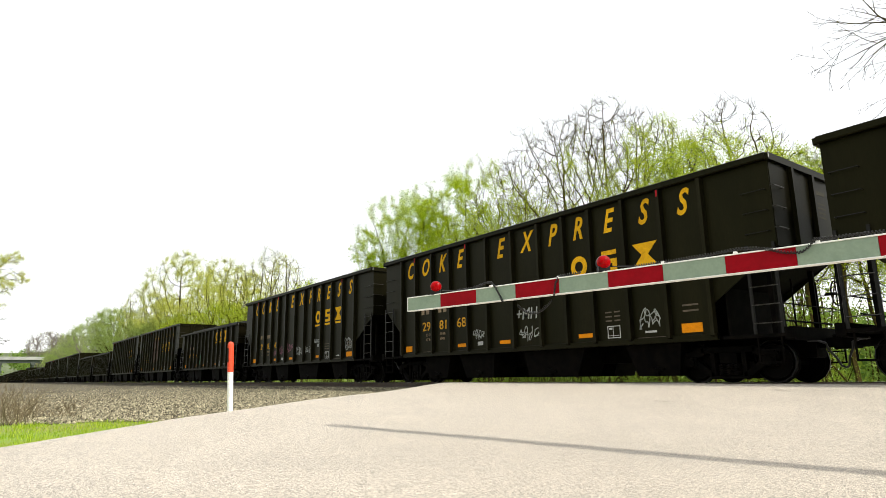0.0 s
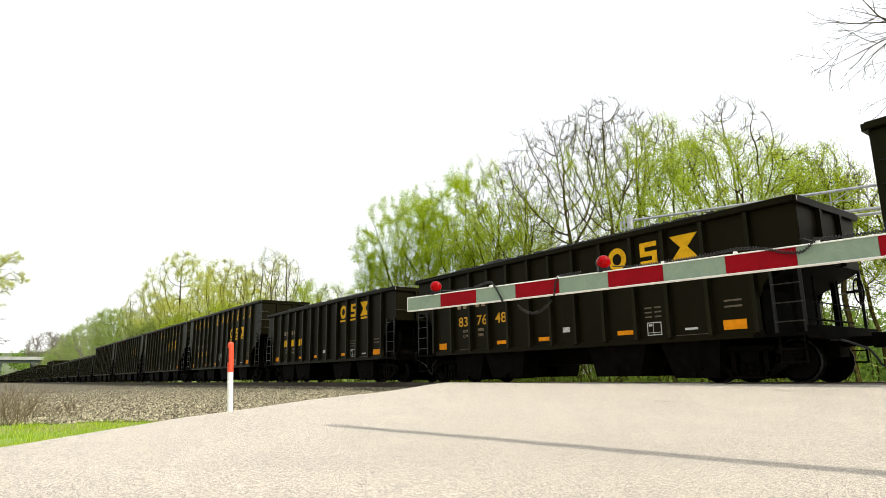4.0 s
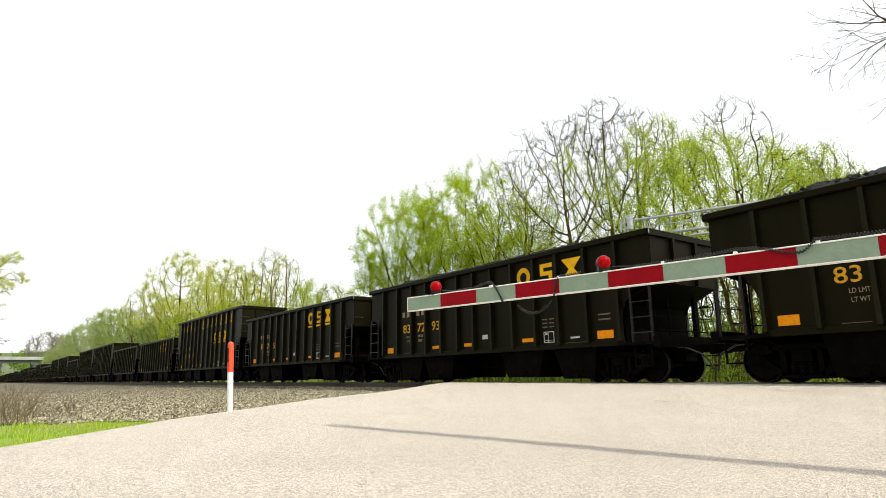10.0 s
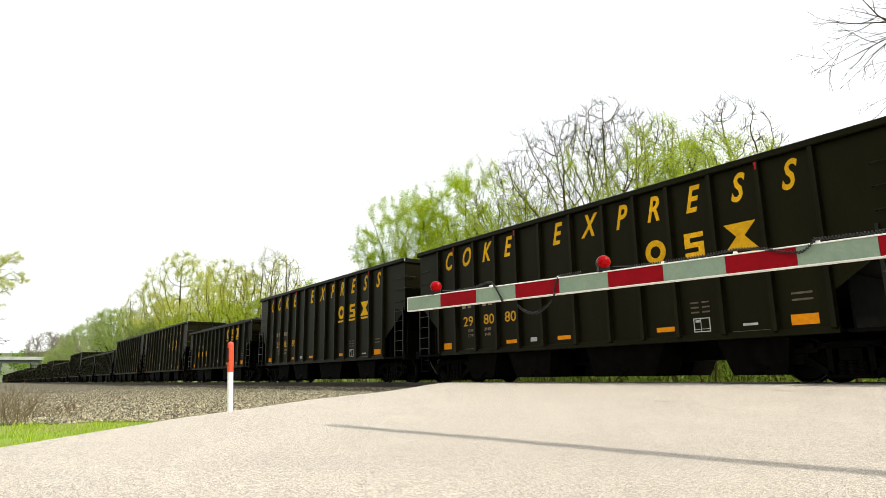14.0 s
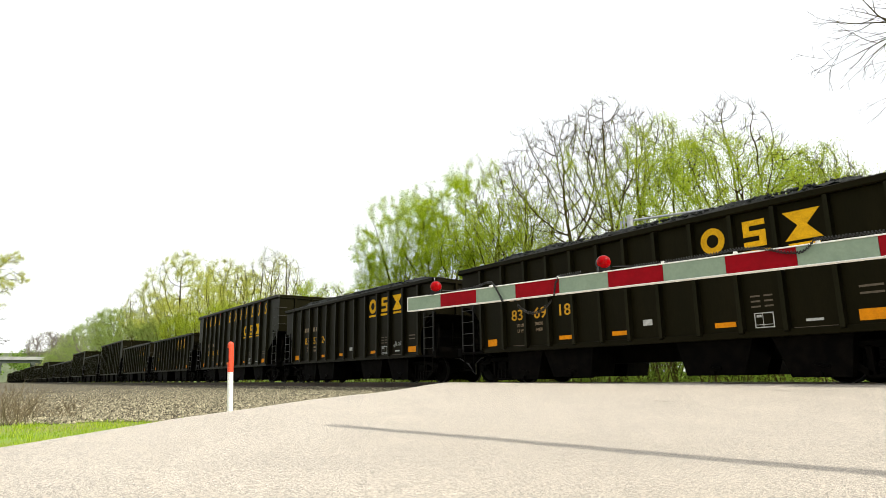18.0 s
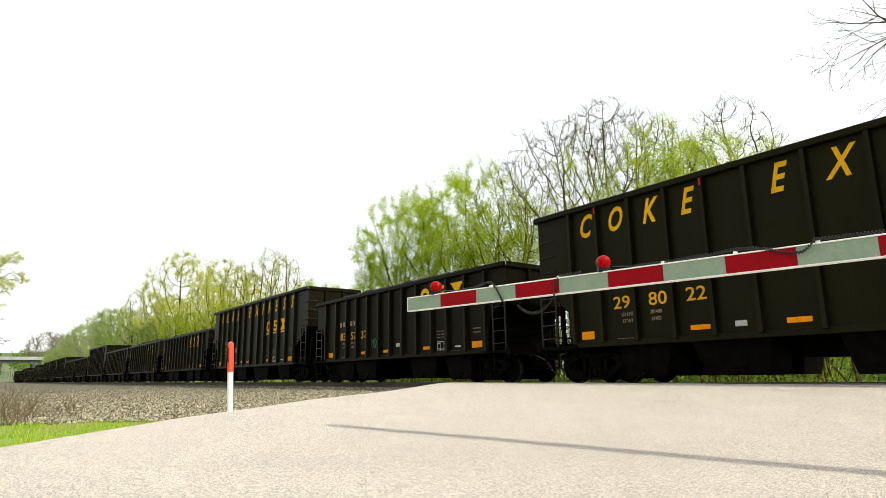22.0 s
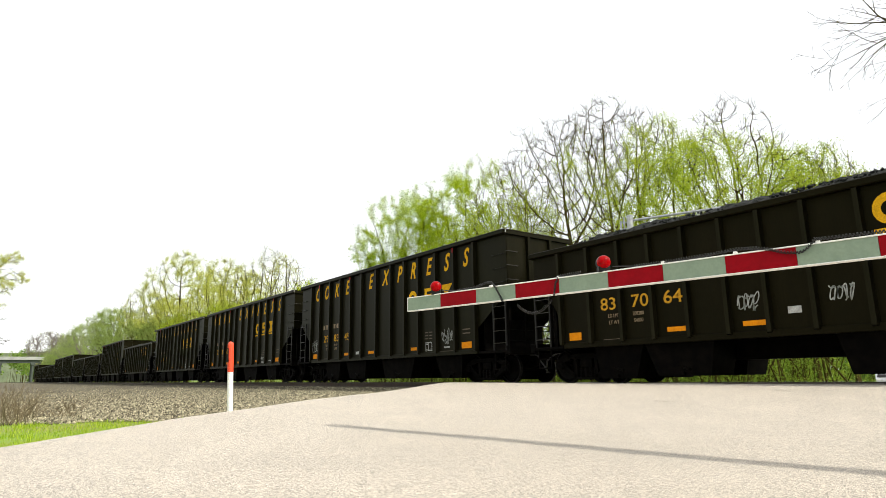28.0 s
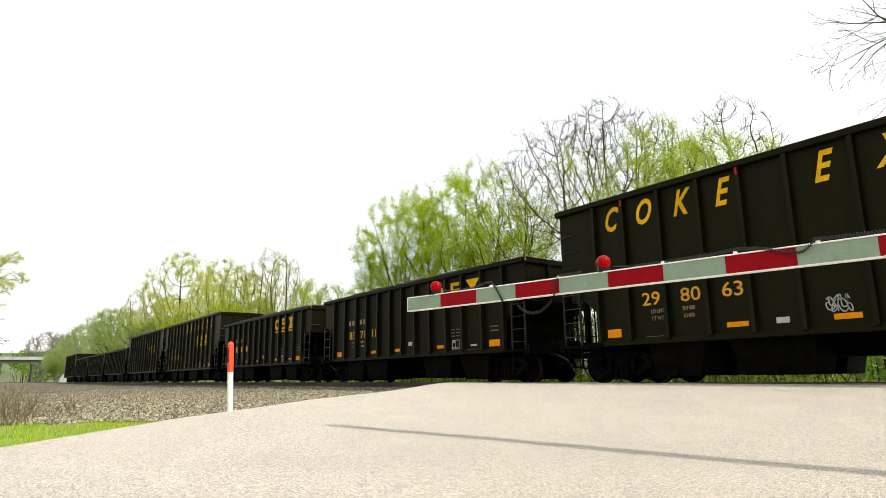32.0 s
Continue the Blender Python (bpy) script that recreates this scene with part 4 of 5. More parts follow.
    # the arm's pivot, counterweight and mast stand at the roadside
    part("arm_clamp", Shape().box(16.6 * u, 17.9 * u, -0.05, 0.06, -0.04, 0.19, 0.01), ALU, g)
    base = (g.matrix_basis.inverted() @ Vector((3.0, 4.85, -0.5))).z
    mast = part("mast", Shape().lathe([(0.09, base), (0.09, 1.5)], at=(17.6 * u, 0.18, 0), n=16), ALU, g, "aluminium mast")
    part("mast_foot", Shape().box(17.6 * u - 0.25, 17.6 * u + 0.25, -0.07, 0.43, base, base + 0.12), CONCRETE, mast)
    part("gate_mechanism", Shape().box(17.6 * u - 0.2, 17.6 * u + 0.2, 0.0, 0.55, -0.1, 0.35, 0.02), ALU, mast)


def make_cantilever():
    """Signal arm beyond the track, seen over the low cars."""
    c = thing("signal_cantilever", "grey aluminium signal arm over the road beyond the track", "signal cantilever")
    c.matrix_basis = Matrix.Translation((-13.69, 18.98, 5.845)) @ pose(0, 0, 0, 0, 0, 22.3)
    part("arm", Shape().rod((0.12, 0, 0), (14.0, 0, 0.1), 0.045, 0.055, 10), ALU, c, "upper grey tube")
    part("arm", Shape().rod((1.5, 0, -0.62), (14.0, 0, -0.75), 0.05, 0.06, 10), ALU, c, "lower grey tube")
    part("arm", Shape().rod((2.0, 0.5, -0.72), (14.0, 0.5, -0.75), 0.05, 0.06, 10), ALU, c, "lower grey tube")
    part("hand_wire", Shape().rod((0.5, 0, -0.3), (13.8, 0, -0.3), 0.012, n=6), ALU, c)
    for k in range(14):
        x = 0.55 + 0.45 * k * (1.0 if k < 3 else 2.2) - (0 if k < 3 else 1.1)
        part("strut", Shape().rod((x, 0, -0.65), (x, 0, 0.06), 0.016, n=6), ALU, c)
    for k in range(5):
        part("brace", Shape().rod((1.5 + 2.2 * k, 0, -0.6), (2.5 + 2.2 * k, 0, -0.02), 0.016, n=6), ALU, c)
    head = part("signal_housing", Shape().lathe([(0.11, -0.34), (0.115, -0.3), (0.115, 0.14), (0.125, 0.15), (0.125, 0.19), (0.1, 0.21)], n=18), ALU, c, "pale grey end housing")
    part("bracket", Shape().box(-0.36, -0.11, -0.02, 0.02, -0.05, -0.02).box(-0.36, -0.11, -0.02, 0.02, -0.3, -0.27).box(-0.24, -0.2, -0.03, 0.03, -0.42, 0.18).box(
        -0.36, -0.32, -0.03, 0.03, -0.36, 0.04), ALU, head)
    light = part("flashing_light", Shape().lathe([(0.30, -0.02), (0.30, 0.02)], "y", (4.45, -0.25, -0.38), 24).rod((4.45, -0.2, -0.38), (4.45, 0, -0.3), 0.04), HOUSING, c, "black round backboard")
    part("hood", Shape().lathe([(0.13, 0.0), (0.135, -0.18)], "y", (4.45, -0.27, -0.38), 18), HOUSING, light)
    part("lens", Shape().lathe([(0.12, 0.0), (0.08, -0.03), (0.004, -0.04)], "y", (4.45, -0.40, -0.38), 18), LENS, light, "red glass lens")
    part("mast", Shape().lathe([(0.17, -6.4), (0.14, 0.6)], at=(14.0, 0, 0), n=16), ALU, c, "grey mast beside the road")


def make_cracks():
    for x0, y0, x1, y1, w in ((-4.9, 10.2, -4.0, 10.2, 0.03), (-5.6, 8.0, -5.2, 7.8, 0.02)):
        n = 8
        s = Shape()
        pts = [(x0 + (x1 - x0) * i / n + 0.03 * math.sin(i * 2.1), y0 + (y1 - y0) * i / n + 0.03 * math.cos(i * 1.3)) for i in range(n + 1)]
        v, f = [], []
        for x, y in pts:
            v += [(x, y - w, road_z(x, y) + 0.013), (x, y + w, road_z(x, y) + 0.013)]
        f = [(2 * i, 2 * i + 2, 2 * i + 3, 2 * i + 1) for i in range(n)]
        thing("road_crack", "dark tar-filled crack in the road", "crack", kind="structure", shape=s.add(v, f), mat=SCAR)


# ---------------------------------------------------------------- road car
def make_road_car():
    c = thing("road_car", "silver hatchback on the road beyond the crossing", "car")
    side = [(-2.1, 0.28), (2.1, 0.28), (2.15, 0.62), (2.0, 0.82), (1.1, 0.95), (0.45, 1.40), (-1.2, 1.45), (-1.95, 1.0), (-2.12, 0.85)]
    part("body", Shape().prism(side, -0.86, 0.86), SILVER, c, "silver painted body")
    part("windscreen", Shape().add([(1.08, -0.7, 0.99), (1.08, 0.7, 0.99), (0.50, 0.62, 1.38), (0.50, -0.62, 1.38), (1.06, -0.7, 0.96), (1.06, 0.7, 0.96), (0.46, 0.62, 1.36), (0.46, -0.62, 1.36)],
                                   [(0, 1, 2, 3), (7, 6, 5, 4), (0, 4, 5, 1), (1, 5, 6, 2), (2, 6, 7, 3), (3, 7, 4, 0)]), HOUSING, c, "dark glass windscreen")
    for y in (-0.865, 0.865):
        part("side_window", Shape().prism([(0.85, 0.98), (0.38, 1.34), (-1.15, 1.38), (-1.7, 1.0)], y - 0.006, y + 0.006), HOUSING, c, "dark side glass")
    for x in (-1.3, 1.32):
        for y in (-0.8, 0.8):
            w = part("wheel", Shape().lathe([(0.2, -0.1), (0.31, -0.09), (0.31, 0.09), (0.2, 0.1)], "y", (x, y, 0.31), 18), RUBBER, c)
            part("rim", Shape().lathe([(0.03, -0.105), (0.19, -0.105), (0.19, 0.105), (0.03, 0.105)], "y", (x, y, 0.31), 14), ALU, w)
    for y in (-0.6, 0.6):
        part("headlight", Shape().box(2.02, 2.14, y - 0.18, y + 0.18, 0.62, 0.76, 0.03), TRIM, c, "clear headlight")
    part("bumper", Shape().box(2.08, 2.2, -0.8, 0.8, 0.3, 0.5, 0.04), SILVER, c)
    return c


# ---------------------------------------------------------------- cars
RIBS_TALL = (-6.45, -5.50, -4.45, -3.40, -2.42, -1.42, -0.20, 0.95, 1.94, 2.90, 4.00, 5.09, 6.18)
RIBS_LOW = (-5.72, -4.69, -3.68, -2.76, -1.84, -0.90, -0.04, 0.86, 1.83, 2.80, 3.72, 4.74, 5.78)
HW = 1.55
SKIN = -(HW - 0.14)


def bay(ribs, k, f=0.5):
    return ribs[k - 1] + (ribs[k] - ribs[k - 1]) * f


def make_truck(car, x):
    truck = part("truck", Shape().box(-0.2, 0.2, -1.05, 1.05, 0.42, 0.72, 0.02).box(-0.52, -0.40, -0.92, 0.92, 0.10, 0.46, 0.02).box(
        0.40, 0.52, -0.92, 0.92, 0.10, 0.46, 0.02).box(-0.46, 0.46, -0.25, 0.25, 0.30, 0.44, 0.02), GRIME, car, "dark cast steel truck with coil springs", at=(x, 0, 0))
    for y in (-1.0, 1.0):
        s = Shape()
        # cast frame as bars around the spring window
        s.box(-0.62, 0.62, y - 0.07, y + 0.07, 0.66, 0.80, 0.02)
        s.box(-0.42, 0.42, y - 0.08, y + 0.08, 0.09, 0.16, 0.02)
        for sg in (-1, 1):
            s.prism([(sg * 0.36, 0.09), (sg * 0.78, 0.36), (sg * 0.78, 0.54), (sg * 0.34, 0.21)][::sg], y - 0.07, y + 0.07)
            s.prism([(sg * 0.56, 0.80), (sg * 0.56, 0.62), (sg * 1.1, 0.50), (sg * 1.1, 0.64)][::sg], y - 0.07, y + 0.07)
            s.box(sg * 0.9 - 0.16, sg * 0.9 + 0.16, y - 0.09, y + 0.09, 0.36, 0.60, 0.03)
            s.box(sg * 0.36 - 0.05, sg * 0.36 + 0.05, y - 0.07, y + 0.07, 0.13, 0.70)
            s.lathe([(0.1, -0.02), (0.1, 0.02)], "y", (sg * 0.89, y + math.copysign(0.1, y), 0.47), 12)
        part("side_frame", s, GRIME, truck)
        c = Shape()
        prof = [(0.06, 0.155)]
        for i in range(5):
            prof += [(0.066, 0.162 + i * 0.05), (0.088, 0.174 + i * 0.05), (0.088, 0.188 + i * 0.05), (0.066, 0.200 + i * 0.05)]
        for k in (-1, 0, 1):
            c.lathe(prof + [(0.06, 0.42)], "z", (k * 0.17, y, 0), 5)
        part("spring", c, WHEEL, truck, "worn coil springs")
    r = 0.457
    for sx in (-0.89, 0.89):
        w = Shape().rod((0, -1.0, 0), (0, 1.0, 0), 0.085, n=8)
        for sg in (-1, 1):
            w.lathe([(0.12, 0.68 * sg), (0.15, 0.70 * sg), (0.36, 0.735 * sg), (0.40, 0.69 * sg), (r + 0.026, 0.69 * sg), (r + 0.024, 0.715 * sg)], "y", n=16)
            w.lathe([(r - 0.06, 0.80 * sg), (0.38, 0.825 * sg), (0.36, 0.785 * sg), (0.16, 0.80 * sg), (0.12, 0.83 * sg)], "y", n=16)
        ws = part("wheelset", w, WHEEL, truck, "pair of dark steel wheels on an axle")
        ws.matrix_parent_inverse = Matrix.Translation((sx, 0, r))
        for sg in (-1, 1):
            t = Shape()
            v = []
            n = 16
            for i in range(n):
                c_, s_ = math.cos(6.28319 * i / n), math.sin(6.28319 * i / n)
                v += [((r) * c_, 0.715 * sg, (r) * s_), ((r - 0.003) * c_, 0.82 * sg, (r - 0.003) * s_), ((r - 0.02) * c_, 0.824 * sg, (r - 0.02) * s_)]
            f = []
            for i in range(n):
                j = (i + 1) % n
                f += [(3 * i, 3 * j, 3 * j + 1, 3 * i + 1), (3 * i + 1, 3 * j + 1, 3 * j + 2, 3 * i + 2)]
            w2 = t.add(v, f)
            # the bright rim belongs to the wheelset's mesh
            me = w2.mesh("tread", TREAD)
            merge_into(ws.data, me)
    return truck


def merge_into(target, extra):
    """Adds the faces of one mesh to another, with their material."""
    bm = bmesh.new()
    bm.from_mesh(target)
    slot = len(target.materials)
    first = extra.materials[0]
    names = [m.name for m in target.materials]
    if first.name in names:
        slot = names.index(first.name)
    else:
        target.materials.append(first)
    n0 = len(bm.faces)
    bm.from_mesh(extra)
    bm.faces.ensure_lookup_table()
    for f in bm.faces[n0:]:
        f.material_index = slot
    bm.to_mesh(target)
    bm.free()
    bpy.data.meshes.remove(extra)


def make_car(tall):
    L, P, zt, ribs = (15.425, 16.483, 4.803, RIBS_TALL) if tall else (13.53, 15.132, 3.765, RIBS_LOW)
    half, zs = L / 2, 0.98
    zc, zd = (2.80, 1.75) if tall else (2.45, 1.62)
    label = "black tall-sided hopper car with yellow coke service lettering" if tall else "black low hopper car heaped with coke, yellow numbers"
    car = thing("hopper_car", label, "railway car", "cars of the coke train")
    skin = PAINT if tall else PAINT_BROWN
    a, b = ribs[0] - 0.05, ribs[-1] + 0.05
    if tall:
        left, right = [(-half, zc), (a, zd)], [(b, zd), (half, zc)]
    else:
        # the low car's side ends in an arch over the platform
        left = [(-half, 2.50), (-half + 0.35, 2.44), (a - 0.38, 2.25), (a - 0.18, 2.02), (a - 0.05, 1.72), (a, 1.4)]
        right = [(-x, z) for x, z in reversed(left)]
    outline = [(-half, zt - 0.1)] + left + [(a, zs), (b, zs)] + right + [(half, zt - 0.1)]
    for sg in (-1, 1):
        y = sg * (HW - 0.14)
        part("side_sheet", Shape().prism(outline, y - 0.012, y + 0.012), skin, car, "black painted side with dust streaks")
        part("side_sill", Shape().box(a - 0.02, b + 0.02, sg * HW - sg * 0.10 - 0.04, sg * HW - sg * 0.10 + 0.06, zs - 0.05, zs + 0.10, 0.012), skin, car)
        part("top_chord", Shape().box(-half - 0.02, half + 0.02, y - 0.05, y + 0.15 if sg > 0 else y + 0.05, zt - 0.15, zt, 0.02) if sg > 0 else
             Shape().box(-half - 0.02, half + 0.02, y - 0.15, y + 0.05, zt - 0.15, zt, 0.02), skin, car, "heavy rounded top rail")
    rib = {}
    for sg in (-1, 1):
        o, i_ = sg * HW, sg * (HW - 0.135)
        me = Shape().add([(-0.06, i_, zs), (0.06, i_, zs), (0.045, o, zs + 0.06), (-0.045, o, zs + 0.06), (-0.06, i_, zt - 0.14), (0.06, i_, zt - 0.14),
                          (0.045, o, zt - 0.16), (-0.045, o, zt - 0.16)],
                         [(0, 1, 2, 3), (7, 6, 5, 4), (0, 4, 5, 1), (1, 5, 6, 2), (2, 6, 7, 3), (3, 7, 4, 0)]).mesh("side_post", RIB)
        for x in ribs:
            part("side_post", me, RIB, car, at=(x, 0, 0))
    # ends
    xi = half - (3.3 if tall else 2.9)
    for sg in (-1, 1):
        e = sg * half
        part("end_sheet", Shape().box(e - 0.015, e + 0.015, -(HW - 0.15), HW - 0.15, zc, zt - 0.1), skin, car)
        part("end_chord", Shape().box(min(e - 0.03 * sg, e + 0.09 * sg), max(e - 0.03 * sg, e + 0.09 * sg), -HW + 0.02, HW - 0.02, zt - 0.16, zt - 0.01, 0.02), skin, car)
        v = [(e, -(HW - 0.15), zc), (e, HW - 0.15, zc), (sg * xi, HW - 0.15, 1.02), (sg * xi, -(HW - 0.15), 1.02)]
        v += [(x, y, z - 0.03) for x, y, z in v]
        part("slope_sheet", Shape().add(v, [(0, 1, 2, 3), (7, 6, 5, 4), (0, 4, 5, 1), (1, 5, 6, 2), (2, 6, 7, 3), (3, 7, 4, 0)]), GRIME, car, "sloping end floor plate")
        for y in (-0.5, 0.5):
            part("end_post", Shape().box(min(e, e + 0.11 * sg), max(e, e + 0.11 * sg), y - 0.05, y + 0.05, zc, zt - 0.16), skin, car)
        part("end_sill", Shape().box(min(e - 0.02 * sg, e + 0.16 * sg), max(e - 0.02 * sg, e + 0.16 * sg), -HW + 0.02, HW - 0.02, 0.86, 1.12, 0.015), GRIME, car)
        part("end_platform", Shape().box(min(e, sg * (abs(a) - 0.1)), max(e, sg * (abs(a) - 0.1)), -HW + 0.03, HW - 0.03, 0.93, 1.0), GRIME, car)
        for y in (-HW + 0.07, HW - 0.07):
            # corner ladder: two stiles and rungs
            s = Shape()
            x_out, x_in = e - sg * 0.05, e - sg * 0.62
            zl = zc + 0.08
            for x in (x_out, x_in):
                s.box(x - 0.03, x + 0.03, y - 0.02, y + 0.02, 1.0, zl)
            ladder = part("ladder", s, WORN, car)
            k, s = 1.22, Shape()
            while k < zl:
                s.rod((x_out, y + math.copysign(0.02, y), k), (x_in, y + math.copysign(0.02, y), k), 0.012, n=5)
                k += 0.38
            merge_into(ladder.data, s.mesh("rung", RUNG))
            # grab irons round the top corner
            k, yy, out = zl + 0.30, y - math.copysign(0.03, y), math.copysign(1, y)
            while k < zt - 0.55:
                iron = [(e + sg * 0.015, yy, k), (e + sg * 0.10, yy, k), (e + sg * 0.10, yy - out * 0.44, k), (e + sg * 0.015, yy - out * 0.44, k)]
                if sg > 0 and y < 0:
                    part("grab_iron", tube(iron, 0.012, 5), RUNG, car)
                if tall and y < 0:
                    ys = out * (HW - 0.13)
                    iron = [(e - sg * 0.10, ys, k - 0.06), (e - sg * 0.10, ys + out * 0.08, k - 0.06), (e - sg * 0.60, ys + out * 0.08, k - 0.06), (e - sg * 0.60, ys, k - 0.06)]
                    part("grab_iron", tube(iron, 0.011, 5), WORN, car)
                k += 0.45
            s = Shape()
            x0, x1 = e - sg * 0.12, e - sg * 0.60
            s.box(min(x0, x0 + 0.03), max(x0, x0 + 0.03), y - 0.02, y + 0.02, 0.42, 0.95).box(min(x1, x1 + 0.03), max(x1, x1 + 0.03), y - 0.02, y + 0.02, 0.42, 0.95)
            s.box(min(x0, x1), max(x0, x1) + 0.03, y - 0.03, y + 0.03, 0.40, 0.44).box(min(x0, x1), max(x0, x1) + 0.03, y - 0.015, y + 0.015, 0.66, 0.69)
            part("step", s, GRIME, car)
        xb = 5.85 if not tall else 6.45
        zb = zc - (half - xb) * (zc - 1.02) / (half - xi) - 0.05
        part("bolster_web", Shape().box(sg * xb - 0.02, sg * xb + 0.02, -1.32, 1.32, 0.99, zb), GRIME, car, "dark cross plate under the slope sheet")
        part("air_pipe", Shape().rod((e - sg * 0.2, -1.2, 1.28), (e - sg * 0.2, 1.2, 1.28), 0.022, n=6).rod((e - sg * 0.25, 0.75, 1.0), (e - sg * 0.25, 0.75, 2.2), 0.02, n=6)
             .rod((e - sg * 0.25, -0.45, 1.0), (e - sg * 0.25, -0.45, 2.2), 0.02, n=6).rod((e - sg * 0.1, -1.3, 1.62), (e - sg * 0.1, 1.3, 1.62), 0.016, n=6), GRIME, car)
        # braces under the slope sheet
        for y in (-1.0, 1.0):
            part("brace", Shape().box(e - sg * 0.42 - 0.05, e - sg * 0.42 + 0.05, y - 0.05, y + 0.05, 1.0, zc - 0.05 - (0.42 * (zc - 1.02) / (half - xi))), GRIME, car)
        part("coupler", Shape().box(min(e, sg * (P / 2 - 0.06)), max(e, sg * (P / 2 - 0.06)), -0.09, 0.09, 0.72, 0.92, 0.02).box(
            min(sg * (P / 2 - 0.22), sg * (P / 2 + 0.05)), max(sg * (P / 2 - 0.22), sg * (P / 2 + 0.05)), -0.16, 0.12, 0.68, 0.98, 0.03), GRIME, car)
        part("air_hose", tube([(e - sg * 0.05, -0.5, 0.86), (e + sg * 0.12, -0.48, 0.86), (e + sg * 0.28, -0.46, 0.80), (sg * (P / 2 - 0.22), -0.42, 0.66), (sg * (P / 2 - 0.12), -0.36, 0.50),
                               (sg * (P / 2 - 0.07), -0.3, 0.34), (sg * P / 2, -0.25, 0.30)], 0.024, 6), HOSE, car, "grey rubber brake hose")
        if sg > 0:
            part("corner_tag", Shape().box(e + sg * 0.091 - 0.001, e + sg * 0.091 + 0.001, -HW + 0.03, -HW + 0.06, zt - 0.13, zt - 0.03), WHITE, car, "small white corner mark")
        if tall and sg > 0:
            for i in range(5):
                w = 0.5 if i == 0 else 0.34 + 0.05 * (i % 3)
                z = zt - 0.55 - (0 if i == 0 else 0.12 + 0.11 * i)
                part("end_stencil", Shape().box(e + sg * 0.016 - 0.004, e + sg * 0.016 + 0.004, 0.98 - w * 0.5, 0.98 + w * 0.5, z, z + (0.10 if i == 0 else 0.04)),
                     DIM, car, "dim stencil line on the end sheet")
    ring = [(half + 0.23, 0.55 + 0.27 * math.cos(6.28319 * i / 16), 1.9 + 0.27 * math.sin(6.28319 * i / 16)) for i in range(17)]
    part("brake_wheel", tube(ring, 0.016, 5).rod((half, 0.55, 1.9), (half + 0.24, 0.55, 1.9), 0.03).rod(ring[0], ring[8], 0.013, n=4).rod(ring[4], ring[12], 0.013, n=4), GRIME, car)
    part("brake_cylinder", Shape().lathe([(0.16, 0), (0.18, 0.05), (0.18, 0.45), (0.1, 0.5)], "y", (-half + 0.9, -0.3, 1.35), 14).box(-half + 0.5, -half + 1.3, 0.2, 0.9, 1.05, 1.4, 0.02), GRIME, car)
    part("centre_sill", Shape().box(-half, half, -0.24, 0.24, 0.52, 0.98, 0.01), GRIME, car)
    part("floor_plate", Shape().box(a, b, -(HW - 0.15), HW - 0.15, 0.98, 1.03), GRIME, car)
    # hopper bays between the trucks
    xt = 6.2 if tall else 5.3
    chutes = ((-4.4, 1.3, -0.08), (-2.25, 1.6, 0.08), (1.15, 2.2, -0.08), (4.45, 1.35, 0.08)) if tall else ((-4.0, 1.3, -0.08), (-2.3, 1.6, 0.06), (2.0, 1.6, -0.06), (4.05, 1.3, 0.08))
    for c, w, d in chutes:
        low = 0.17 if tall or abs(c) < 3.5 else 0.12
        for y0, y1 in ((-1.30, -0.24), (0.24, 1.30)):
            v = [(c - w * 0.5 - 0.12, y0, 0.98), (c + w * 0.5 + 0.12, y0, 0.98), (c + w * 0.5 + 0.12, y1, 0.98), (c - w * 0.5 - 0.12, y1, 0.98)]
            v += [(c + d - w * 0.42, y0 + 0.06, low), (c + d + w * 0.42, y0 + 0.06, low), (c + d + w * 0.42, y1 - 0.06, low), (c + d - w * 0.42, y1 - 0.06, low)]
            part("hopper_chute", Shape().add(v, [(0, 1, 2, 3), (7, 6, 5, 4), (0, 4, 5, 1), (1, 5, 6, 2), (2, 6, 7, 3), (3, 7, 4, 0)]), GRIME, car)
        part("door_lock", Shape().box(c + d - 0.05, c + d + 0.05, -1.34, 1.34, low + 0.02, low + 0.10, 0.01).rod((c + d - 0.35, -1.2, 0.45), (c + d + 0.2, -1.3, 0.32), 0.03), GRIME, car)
    for sg in (-1, 1):
        make_truck(car, sg * xt)
    # the load
    rng = np.random.default_rng(3 if tall else 6)
    nx, ny = (40, 6) if tall else (80, 12)
    v, f = [], []
    for i in range(nx + 1):
        for j in range(ny + 1):
            x, y = (-half + 0.04) + (L - 0.08) * i / nx, (-HW + 0.2) + (2 * HW - 0.4) * j / ny
            t = min(1.0, (half - abs(x)) / 1.9) if not tall else 0.0
            cross = 1 - (abs(y) / (HW - 0.15)) ** 2
            z = zt - 0.06 + 0.035 * rng.normal() + (t * (0.46 * max(cross, 0) ** 0.5 + 0.1 * noise.noise(Vector((x * 0.9, y * 0.9, 4)))) - 0.1 if not tall else -0.4)
            v.append((x, y, z))
    for i in range(nx):
        for j in range(ny):
            q = i * (ny + 1) + j
            f.append((q, q + ny + 1, q + ny + 2, q + 1))
    load = part("coke_load", quick_mesh("coke_load", v, f, COAL), COAL, car, "heaped black coke lumps" if not tall else "dark coke below the rim")
